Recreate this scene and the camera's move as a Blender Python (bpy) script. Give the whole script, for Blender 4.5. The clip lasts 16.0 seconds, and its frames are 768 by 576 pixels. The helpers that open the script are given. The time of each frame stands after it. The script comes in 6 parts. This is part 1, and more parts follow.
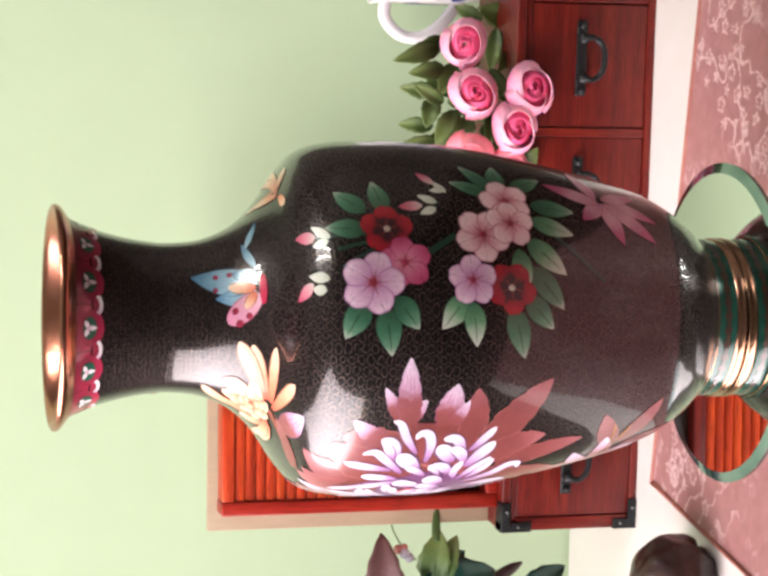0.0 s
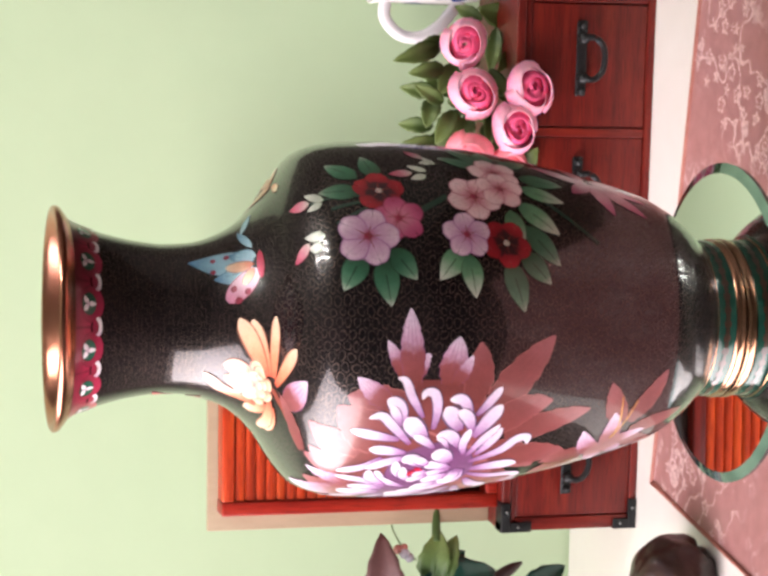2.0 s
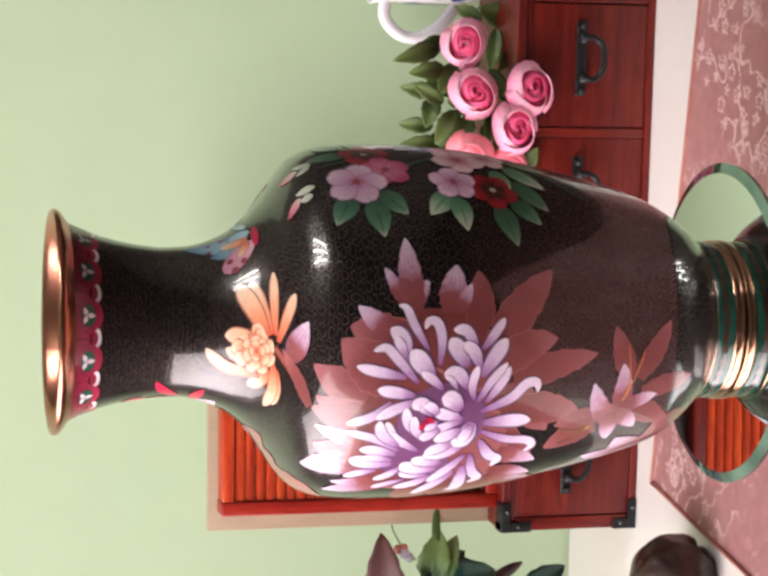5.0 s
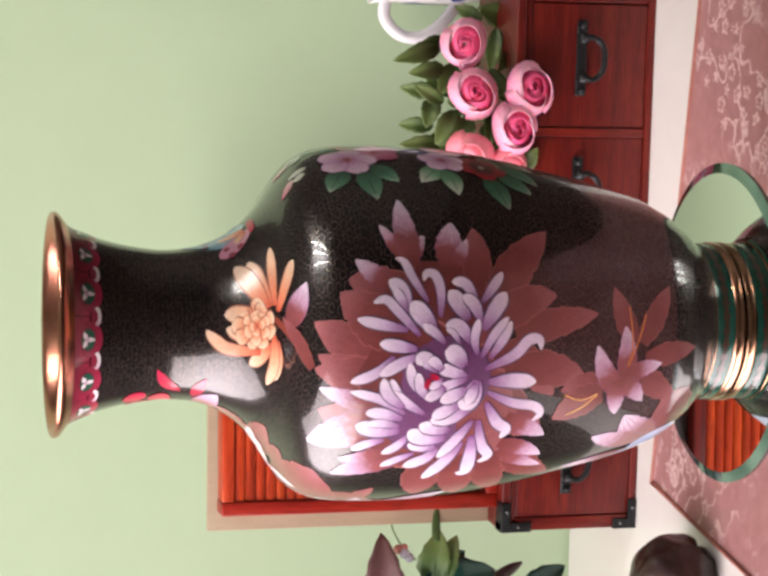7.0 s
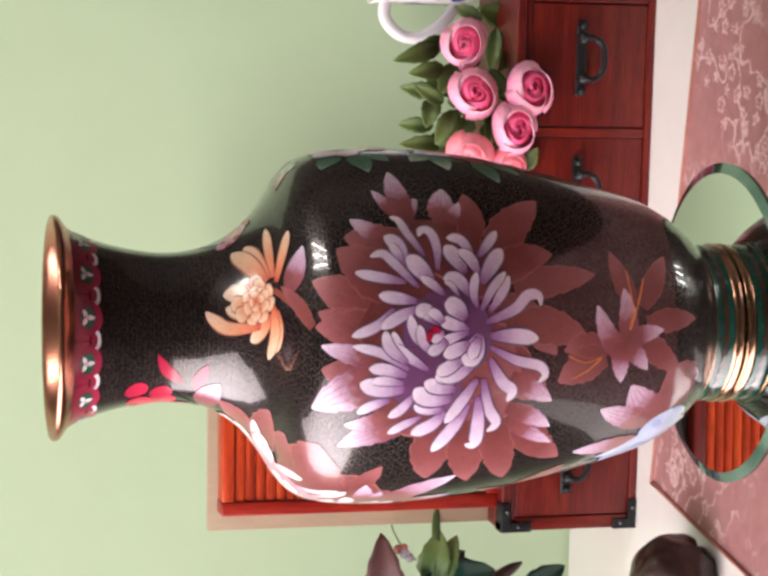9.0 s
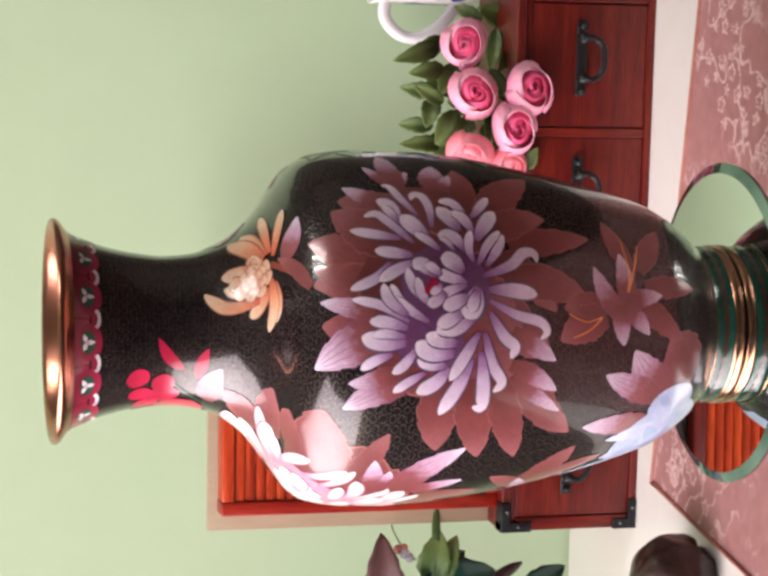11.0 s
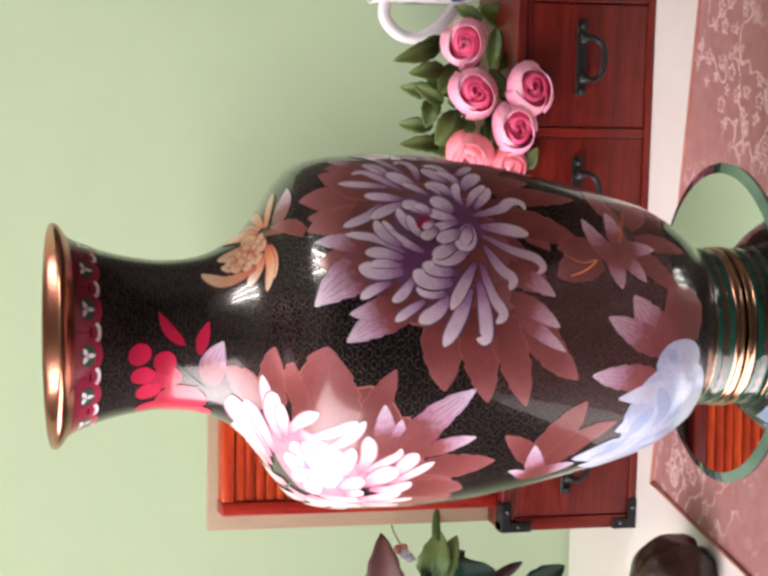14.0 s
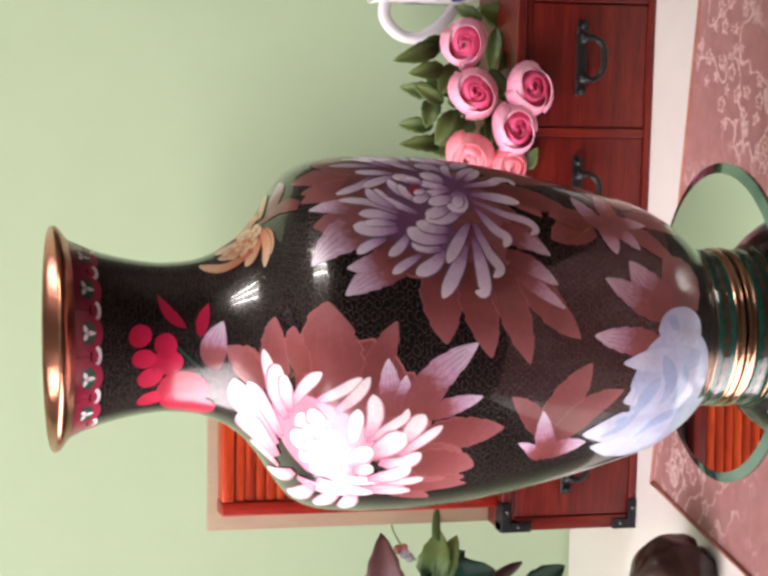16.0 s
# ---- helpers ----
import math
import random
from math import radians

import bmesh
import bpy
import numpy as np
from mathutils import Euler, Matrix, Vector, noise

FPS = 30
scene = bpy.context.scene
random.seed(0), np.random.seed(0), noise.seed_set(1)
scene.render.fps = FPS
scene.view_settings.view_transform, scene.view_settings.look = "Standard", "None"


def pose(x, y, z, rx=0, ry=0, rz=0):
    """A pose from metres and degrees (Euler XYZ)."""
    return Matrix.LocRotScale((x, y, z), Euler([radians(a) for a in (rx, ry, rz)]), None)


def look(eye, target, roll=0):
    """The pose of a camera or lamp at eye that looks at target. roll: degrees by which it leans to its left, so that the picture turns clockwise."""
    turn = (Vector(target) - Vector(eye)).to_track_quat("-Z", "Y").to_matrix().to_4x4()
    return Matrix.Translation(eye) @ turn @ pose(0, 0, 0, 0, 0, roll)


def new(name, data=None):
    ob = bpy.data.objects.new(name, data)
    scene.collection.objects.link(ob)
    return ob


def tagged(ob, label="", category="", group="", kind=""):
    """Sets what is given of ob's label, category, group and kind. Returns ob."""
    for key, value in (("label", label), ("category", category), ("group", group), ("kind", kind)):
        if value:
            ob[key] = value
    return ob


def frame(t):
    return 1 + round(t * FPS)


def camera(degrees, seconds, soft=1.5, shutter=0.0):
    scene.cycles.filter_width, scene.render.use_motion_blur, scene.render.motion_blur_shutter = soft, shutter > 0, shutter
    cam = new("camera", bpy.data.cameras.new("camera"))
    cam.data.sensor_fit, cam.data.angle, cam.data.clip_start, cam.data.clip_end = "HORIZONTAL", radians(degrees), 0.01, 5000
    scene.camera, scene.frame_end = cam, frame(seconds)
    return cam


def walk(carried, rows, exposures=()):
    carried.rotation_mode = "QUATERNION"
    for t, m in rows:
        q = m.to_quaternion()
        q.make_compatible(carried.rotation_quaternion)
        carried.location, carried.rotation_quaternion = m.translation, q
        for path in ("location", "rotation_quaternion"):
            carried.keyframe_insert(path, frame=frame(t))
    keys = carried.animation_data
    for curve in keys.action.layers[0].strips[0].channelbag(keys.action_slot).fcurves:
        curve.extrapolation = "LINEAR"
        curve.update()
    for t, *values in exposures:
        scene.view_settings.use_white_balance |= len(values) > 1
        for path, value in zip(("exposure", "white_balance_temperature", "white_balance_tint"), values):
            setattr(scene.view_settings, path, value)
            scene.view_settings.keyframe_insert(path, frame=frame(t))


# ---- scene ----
# The camera stands still on its side: the picture's left is up.
cam = camera(22.02, 16.0, soft=3.1)
EYE = (0.0, -1.0624, 0.5477)
TARGET = (0.0213, -0.0024, 0.2746)
VIEW = look(EYE, TARGET, -90.388)
walk(cam, [(0.0, VIEW), (16.0, VIEW)], [(0.0, -0.04), (2.0, -0.10), (4.0, -0.26), (6.5, -0.37), (16.0, -0.37)])

TURN = 7.5356            # degrees a second, the turntable
MIRROR_TOP = 0.075
W = {"vase": None, "mirror": None}


# ---- light ----
def daylight():
    world = bpy.data.worlds.new("world")
    scene.world = world
    world.use_nodes = True
    nt = world.node_tree
    sky = nt.nodes.new("ShaderNodeTexSky")
    sky.sky_type, sky.sun_disc = "NISHITA", False
    sky.sun_elevation, sky.sun_rotation = radians(40), radians(250)
    back = nt.nodes["Background"]
    back.inputs["Strength"].default_value = 0.12
    nt.links.new(sky.outputs[0], back.inputs["Color"])


def area(name, m, sx, sy, watts, colour):
    lamp = bpy.data.lights.new(name, "AREA")
    lamp.shape, lamp.size, lamp.size_y, lamp.energy, lamp.color = "RECTANGLE", sx, sy, watts, colour
    lamp.spread = radians(118)
    ob = new(name, lamp)
    ob.matrix_world = m
    return ob


daylight()
area("window_light", look((-0.80, -0.20, 0.78), (0.2, -0.16, 0.42)), 1.16, 1.04, 24.0, (1.0, 0.865, 0.90))


# ---- materials ----
def shader(name, rough=0.5, metal=0.0, coat=0.0, spec=0.5):
    m = bpy.data.materials.new(name)
    m.use_nodes = True
    b = m.node_tree.nodes["Principled BSDF"]
    b.inputs["Roughness"].default_value = rough
    b.inputs["Metallic"].default_value = metal
    b.inputs["Coat Weight"].default_value = coat
    b.inputs["Coat Roughness"].default_value = 0.03
    b.inputs["Specular IOR Level"].default_value = spec
    return m, m.node_tree, b


def node(nt, kind, **values):
    n = nt.nodes.new("ShaderNode" + kind)
    for k, v in values.items():
        if k in n.inputs:
            n.inputs[k].default_value = v
    return n


def ramp(nt, fac, stops):
    r = nt.nodes.new("ShaderNodeValToRGB")
    e = r.color_ramp.elements
    while len(e) < len(stops):
        e.new(0.5)
    for el, (p, c) in zip(e, stops):
        el.position, el.color = p, (*c, 1)
    nt.links.new(fac, r.inputs[0])
    return r.outputs[0]


def mixed(nt, fac, a, b, blend="MIX"):
    x = nt.nodes.new("ShaderNodeMix")
    x.data_type, x.blend_type = "RGBA", blend
    for sock, v in ((x.inputs[0], fac), (x.inputs[6], a), (x.inputs[7], b)):
        if isinstance(v, bpy.types.NodeSocket):
            nt.links.new(v, sock)
        elif isinstance(v, tuple):
            sock.default_value = (*v, 1)
        else:
            sock.default_value = v
    return x.outputs[2]


def calc(nt, op, a, b=0.0):
    n = nt.nodes.new("ShaderNodeMath")
    n.operation = op
    for sock, v in zip(n.inputs, (a, b)):
        if isinstance(v, bpy.types.NodeSocket):
            nt.links.new(v, sock)
        else:
            sock.default_value = v
    return n.outputs[0]


def grain(nt, scale, detail=4.0, stretch=(1, 1, 1), coords="Object"):
    tc = nt.nodes.new("ShaderNodeTexCoord")
    mp = nt.nodes.new("ShaderNodeMapping")
    mp.inputs["Scale"].default_value = stretch
    nt.links.new(tc.outputs[coords], mp.inputs[0])
    n = node(nt, "TexNoise", Scale=scale, Detail=detail)
    nt.links.new(mp.outputs[0], n.inputs["Vector"])
    return n.outputs[0]


def bump(nt, b, height, strength, distance):
    n = node(nt, "Bump", Strength=strength, Distance=distance)
    nt.links.new(height, n.inputs["Height"])
    nt.links.new(n.outputs[0], b.inputs["Normal"])


def plain(name, c1, c2, scale, rough=0.5, metal=0.0, relief=0.0, coat=0.0, stretch=(1, 1, 1), spec=0.5):
    m, nt, b = shader(name, rough, metal, coat, spec)
    big, fine = grain(nt, scale, 3.0, stretch), grain(nt, scale * 9, 5.0, stretch)
    fac = calc(nt, "ADD", calc(nt, "MULTIPLY", big, 0.65), calc(nt, "MULTIPLY", fine, 0.35))
    nt.links.new(ramp(nt, fac, [(0.33, c1), (0.67, c2)]), b.inputs["Base Color"])
    if relief:
        bump(nt, b, fine, relief, 0.001)
    return m


def wood(name, dark, mid, light, along="x", rough=0.36, coat=0.0):
    """Varnished wood with long grain along one axis."""
    m, nt, b = shader(name, rough, 0, coat, 0.35)
    s = {"x": (1, 14, 14), "y": (14, 1, 14), "z": (14, 14, 1)}[along]
    g, fine = grain(nt, 11, 5.0, s), grain(nt, 60, 3.0, s)
    tone = ramp(nt, g, [(0.22, dark), (0.5, mid), (0.80, light)])
    info = nt.nodes.new("ShaderNodeObjectInfo")
    vary = ramp(nt, info.outputs["Random"], [(0, (0.82, 0.82, 0.82)), (1, (1, 1, 1))])
    pores = ramp(nt, fine, [(0.35, (0.6, 0.55, 0.5)), (0.5, (1, 1, 1))])
    nt.links.new(mixed(nt, 1.0, mixed(nt, 1.0, tone, vary, "MULTIPLY"), pores, "MULTIPLY"), b.inputs["Base Color"])
    bump(nt, b, fine, 0.12, 0.0005)
    return m


def enamel(name, stops, line=(0.05, 0.02, 0.02), veins=0.0, edge=0.10, mid=0.0, rough=0.28, speck=0.25):
    """Fired glass paste: a tint that runs along the piece, a dark wire at its edge, fine veins."""
    m, nt, b = shader(name, rough, 0, 0.60, 0.42)
    uv = nt.nodes.new("ShaderNodeUVMap")
    sp = nt.nodes.new("ShaderNodeSeparateXYZ")
    nt.links.new(uv.outputs[0], sp.inputs[0])
    n = grain(nt, 300, 3.0)
    u = calc(nt, "ADD", sp.outputs[0], calc(nt, "MULTIPLY", calc(nt, "SUBTRACT", n, 0.5), speck))
    col = ramp(nt, u, stops)
    col = mixed(nt, 0.35, col, ramp(nt, grain(nt, 900, 2.0), [(0.3, (0.55, 0.55, 0.55)), (0.7, (1, 1, 1))]), "MULTIPLY")
    # the firing leaves cloudy patches and fine scratches
    col = mixed(nt, 0.45, col, ramp(nt, grain(nt, 70, 5.0), [(0.30, (0.60, 0.56, 0.56)), (0.62, (1, 1, 1))]), "MULTIPLY")
    if veins:
        # radiating veins: the width coordinate is folded several times
        v = calc(nt, "ABSOLUTE", calc(nt, "SUBTRACT", calc(nt, "FRACT", calc(nt, "MULTIPLY", sp.outputs[1], 5.0)), 0.5))
        v = calc(nt, "LESS_THAN", v, 0.07)
        reach = ramp(nt, sp.outputs[0], [(0.30, (0, 0, 0)), (0.75, (1, 1, 1))])          # veins show towards the tip
        col = mixed(nt, calc(nt, "MULTIPLY", calc(nt, "MULTIPLY", v, veins), reach), col, line)
    side = calc(nt, "ABSOLUTE", calc(nt, "SUBTRACT", sp.outputs[1], 0.5))
    if mid:
        rib = calc(nt, "MULTIPLY", calc(nt, "LESS_THAN", side, 0.035), calc(nt, "GREATER_THAN", sp.outputs[0], 0.35))
        col = mixed(nt, calc(nt, "MULTIPLY", rib, mid), col, line)
    wire = calc(nt, "GREATER_THAN", side, 0.5 - edge)
    nt.links.new(mixed(nt, calc(nt, "MULTIPLY", wire, 0.85), col, line), b.inputs["Base Color"])
    bump(nt, b, grain(nt, 700, 2.0), 0.05, 0.0004)
    return m


def cloud_ground():
    """Near-black enamel with small closed wire curls."""
    m, nt, b = shader("black_enamel", 0.24, 0, 0.80, 0.28)
    uv = nt.nodes.new("ShaderNodeUVMap")
    mp = nt.nodes.new("ShaderNodeMapping")
    warp = node(nt, "TexNoise", Scale=130.0, Detail=1.0)
    nt.links.new(uv.outputs[0], warp.inputs["Vector"])
    off = nt.nodes.new("ShaderNodeVectorMath")
    off.operation = "MULTIPLY_ADD"
    off.inputs[1].default_value = (0.0046, 0.0036, 0)
    nt.links.new(warp.outputs["Color"], off.inputs[0])
    nt.links.new(uv.outputs[0], off.inputs[2])
    mp.inputs["Scale"].default_value = (1 / 0.0108, 1 / 0.0048, 1.0)
    nt.links.new(off.outputs[0], mp.inputs[0])
    sp = nt.nodes.new("ShaderNodeSeparateXYZ")
    nt.links.new(mp.outputs[0], sp.inputs[0])

    def from_centre(shift):
        # cells in staggered rows, each a small closed oval
        fx = calc(nt, "MULTIPLY", calc(nt, "SUBTRACT", calc(nt, "FRACT", calc(nt, "ADD", sp.outputs[0], shift)), 0.5), 1.73)
        fy = calc(nt, "SUBTRACT", calc(nt, "FRACT", calc(nt, "ADD", sp.outputs[1], shift)), 0.5)
        return calc(nt, "SQRT", calc(nt, "ADD", calc(nt, "MULTIPLY", fx, fx), calc(nt, "MULTIPLY", fy, fy)))

    d = calc(nt, "MINIMUM", from_centre(0.0), from_centre(0.5))
    ring = calc(nt, "LESS_THAN", calc(nt, "ABSOLUTE", calc(nt, "SUBTRACT", d, 0.36)), 0.040)
    # the wires are worn flush in places
    ring = calc(nt, "MULTIPLY", ring, ramp(nt, grain(nt, 420, 2.0), [(0.36, (0.12, 0.12, 0.12)), (0.58, (1, 1, 1))]))
    dark = ramp(nt, grain(nt, 40, 4.0), [(0.35, (0.005, 0.004, 0.005)), (0.7, (0.013, 0.009, 0.010))])
    nt.links.new(mixed(nt, calc(nt, "MULTIPLY", ring, 0.40), dark, (0.24, 0.17, 0.13)), b.inputs["Base Color"])
    nt.links.new(calc(nt, "MULTIPLY", ring, 0.75), b.inputs["Metallic"])
    nt.links.new(calc(nt, "ADD", calc(nt, "MULTIPLY", ring, 0.12), 0.24), b.inputs["Roughness"])
    bump(nt, b, calc(nt, "MULTIPLY", ring, -1.0), 0.06, 0.0004)
    return m


def brocade():
    """Dusky rose silk with woven pale blossoms and winding tendrils."""
    m, nt, b = shader("rose_brocade", 0.42, 0, 0.0, 0.5)
    b.inputs["Sheen Weight"].default_value = 0.3
    tc = nt.nodes.new("ShaderNodeTexCoord")
    scaled = nt.nodes.new("ShaderNodeVectorMath")
    scaled.operation = "MULTIPLY"
    scaled.inputs[1].default_value = (78, 78, 0)
    nt.links.new(tc.outputs["Object"], scaled.inputs[0])
    vor = node(nt, "TexVoronoi", Scale=1.0, Randomness=0.75)
    nt.links.new(scaled.outputs[0], vor.inputs["Vector"])
    way = nt.nodes.new("ShaderNodeVectorMath")
    way.operation = "SUBTRACT"
    nt.links.new(scaled.outputs[0], way.inputs[0])
    nt.links.new(vor.outputs["Position"], way.inputs[1])
    sp = nt.nodes.new("ShaderNodeSeparateXYZ")
    nt.links.new(way.outputs[0], sp.inputs[0])
    # five-lobed rings round a small heart, in some of the cells
    lobes = calc(nt, "COSINE", calc(nt, "MULTIPLY", calc(nt, "ARCTAN2", sp.outputs[1], sp.outputs[0]), 5.0))
    rim = calc(nt, "ADD", calc(nt, "MULTIPLY", lobes, 0.07), 0.36)
    ring = calc(nt, "LESS_THAN", calc(nt, "ABSOLUTE", calc(nt, "SUBTRACT", vor.outputs["Distance"], rim)), 0.085)
    ring = calc(nt, "MAXIMUM", ring, calc(nt, "LESS_THAN", vor.outputs["Distance"], 0.10))
    sort = nt.nodes.new("ShaderNodeSeparateColor")
    nt.links.new(vor.outputs["Color"], sort.inputs[0])
    ring = calc(nt, "MULTIPLY", ring, calc(nt, "GREATER_THAN", sort.outputs[0], 0.30))
    vine = calc(nt, "LESS_THAN", calc(nt, "ABSOLUTE", calc(nt, "SUBTRACT", grain(nt, 26, 2.0), 0.5)), 0.022)
    patch = ramp(nt, grain(nt, 9, 3.0), [(0.44, (0, 0, 0)), (0.54, (1, 1, 1))])
    thread = ramp(nt, grain(nt, 330, 4.0), [(0.32, (0.15, 0.15, 0.15)), (0.58, (1, 1, 1))])
    both = calc(nt, "MULTIPLY", calc(nt, "MULTIPLY", calc(nt, "MAXIMUM", ring, vine), thread), calc(nt, "MULTIPLY", patch, 0.85))
    ground = ramp(nt, grain(nt, 90, 4.0), [(0.3, (0.28, 0.098, 0.090)), (0.7, (0.36, 0.140, 0.130))])
    nt.links.new(mixed(nt, both, ground, (0.70, 0.50, 0.49)), b.inputs["Base Color"])
    bump(nt, b, grain(nt, 1400, 2.0), 0.2, 0.0005)
    return m


M = {
    "wall": plain("green_wall_paint", (0.445, 0.585, 0.368), (0.475, 0.615, 0.392), 3.0, 0.7, relief=0.05),
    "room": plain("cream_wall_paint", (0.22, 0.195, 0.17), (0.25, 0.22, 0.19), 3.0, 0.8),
    "ceiling": plain("ceiling_paint", (0.52, 0.50, 0.47), (0.56, 0.54, 0.51), 3.0, 0.8),
    "floor": plain("brown_floor", (0.05, 0.028, 0.016), (0.08, 0.045, 0.026), 4.0, 0.5),
    "table": plain("cream_table_paint", (0.74, 0.72, 0.66), (0.78, 0.76, 0.71), 6.0, 0.22, relief=0.02, coat=0.4),
    "redwood": wood("red_varnished_wood", (0.075, 0.005, 0.004), (0.158, 0.011, 0.007), (0.235, 0.025, 0.011), "x"),
    "redwood_up": wood("red_varnished_wood_upright", (0.075, 0.005, 0.004), (0.158, 0.011, 0.007), (0.235, 0.025, 0.011), "z"),
    "orangewood": wood("orange_varnished_wood", (0.25, 0.018, 0.004), (0.50, 0.046, 0.009), (0.62, 0.090, 0.013), "x"),
    "scarlet": wood("scarlet_varnished_wood", (0.17, 0.008, 0.005), (0.34, 0.017, 0.008), (0.44, 0.034, 0.012), "z"),
    "tan_board": plain("tan_panel", (0.33, 0.26, 0.165), (0.40, 0.315, 0.205), 20, 0.6, stretch=(6, 1, 1), relief=0.1),
    "void": plain("inside_shade", (0.02, 0.008, 0.006), (0.035, 0.014, 0.01), 20, 0.5),
    "iron": plain("black_iron", (0.006, 0.007, 0.008), (0.018, 0.021, 0.022), 60, 0.42, 0.4, relief=0.25),
    "steel": plain("worn_nail_steel", (0.25, 0.27, 0.27), (0.4, 0.42, 0.42), 200, 0.35, 0.9),
    "copper": plain("spun_copper", (0.50, 0.20, 0.13), (0.60, 0.27, 0.18), 60, 0.24, 1.0),
    "brass": plain("worn_gilt_copper", (0.44, 0.23, 0.14), (0.54, 0.30, 0.20), 60, 0.2, 1.0),
    "base": plain("black_plastic", (0.015, 0.015, 0.016), (0.02, 0.02, 0.022), 50, 0.4),
    "ground": cloud_ground(),
    "brocade": brocade(),
    "hem": plain("rose_piping", (0.36, 0.13, 0.10), (0.46, 0.19, 0.15), 300, 0.5, relief=0.3),
    "rosewood": plain("dark_carved_rosewood", (0.018, 0.009, 0.007), (0.06, 0.028, 0.02), 45, 0.32, relief=0.25, coat=0.3),
    "china": plain("white_china", (0.78, 0.77, 0.78), (0.82, 0.81, 0.82), 10, 0.12),
    "cobalt": plain("cobalt_glaze", (0.015, 0.03, 0.16), (0.03, 0.06, 0.28), 60, 0.12),
}
mirror_mat, mirror_nt, mirror_b = shader("silvered_glass", 0.01, 1.0)
mirror_b.inputs["Base Color"].default_value = (0.86, 0.90, 0.87, 1)
M["mirror"] = mirror_mat
bevel_mat, bevel_nt, bevel_b = shader("bevelled_mirror_edge", 0.05, 0.9)
bevel_nt.links.new(ramp(bevel_nt, grain(bevel_nt, 25, 2.0), [(0.3, (0.08, 0.15, 0.14)), (0.7, (0.32, 0.44, 0.42))]), bevel_b.inputs["Base Color"])
M["bevel"] = bevel_mat
glow, glow_nt, glow_b = shader("lit_tube", 0.4)
glow_b.inputs["Emission Color"].default_value = (1.0, 0.96, 0.91, 1)
glow_b.inputs["Emission Strength"].default_value = 165.0
glow_b.inputs["Base Color"].default_value = (0.9, 0.9, 0.85, 1)
M["tube"] = glow


# ---- mesh helpers ----
def part(name, bm, material, parent=None, label="", smooth=True):
    """Links a bmesh as one mesh object, under a thing or under a part."""
    me = bpy.data.meshes.new(name)
    bm.to_mesh(me)
    bm.free()
    for p in me.polygons:
        p.use_smooth = smooth
    me.materials.append(material)
    ob = new(name, me)
    if parent:
        ob.parent = parent
    return tagged(ob, label)


def empty(name, m=Matrix()):
    ob = new(name)
    ob.empty_display_size = 0.02
    ob.matrix_world = m
    return ob


def box(bm, x0, x1, y0, y1, z0, z1, bevel=0.0, m=None):
    vs = bmesh.ops.create_cube(bm, size=1)["verts"]
    for v in vs:
        v.co = Vector((x0 + (v.co.x + 0.5) * (x1 - x0), y0 + (v.co.y + 0.5) * (y1 - y0), z0 + (v.co.z + 0.5) * (z1 - z0)))
    if m:
        bmesh.ops.transform(bm, matrix=m, verts=vs)
    if bevel:
        es = list({e for v in vs for e in v.link_edges})
        bmesh.ops.bevel(bm, geom=es, offset=bevel, segments=2, affect="EDGES", profile=0.6)
    return bm


def boxed(*args, **kw):
    return box(bmesh.new(), *args, **kw)


def lathe(rows, n=96, closed=False, uv=False):
    """A turned form from (r, z) rows, from the bottom up."""
    bm = bmesh.new()
    rings = []
    for r, z in rows:
        rings.append([bm.verts.new((r * math.sin(2 * math.pi * i / n), -r * math.cos(2 * math.pi * i / n), z)) for i in range(n)] if r > 1e-6
                     else [bm.verts.new((0, 0, z))])
    pairs = list(zip(rings, rings[1:])) + ([(rings[-1], rings[0])] if closed else [])
    for a, b in pairs:
        for i in range(n):
            j = (i + 1) % n
            if len(a) == 1 and len(b) == 1:
                continue
            if len(a) == 1:
                bm.faces.new((a[0], b[j], b[i]))
            elif len(b) == 1:
                bm.faces.new((a[i], a[j], b[0]))
            else:
                bm.faces.new((a[i], a[j], b[j], b[i]))
    if uv:
        lay, s = bm.loops.layers.uv.new("UVMap"), [0.0]
        for (r0, z0), (r1, z1) in zip(rows, rows[1:]):
            s.append(s[-1] + math.hypot(r1 - r0, z1 - z0))
        height = {v: s[k] for k, ring in enumerate(rings) for v in ring}
        place = {v: i for ring in rings for i, v in enumerate(ring)}
        for f in bm.faces:
            wrap = any(place[v] == 0 for v in f.verts) and any(place[v] == n - 1 for v in f.verts)
            for lp in f.loops:
                i = place[lp.vert]
                i = n if wrap and i == 0 else i
                lp[lay].uv = (i / n * 2 * math.pi * 0.088, height[lp.vert])
    return bm


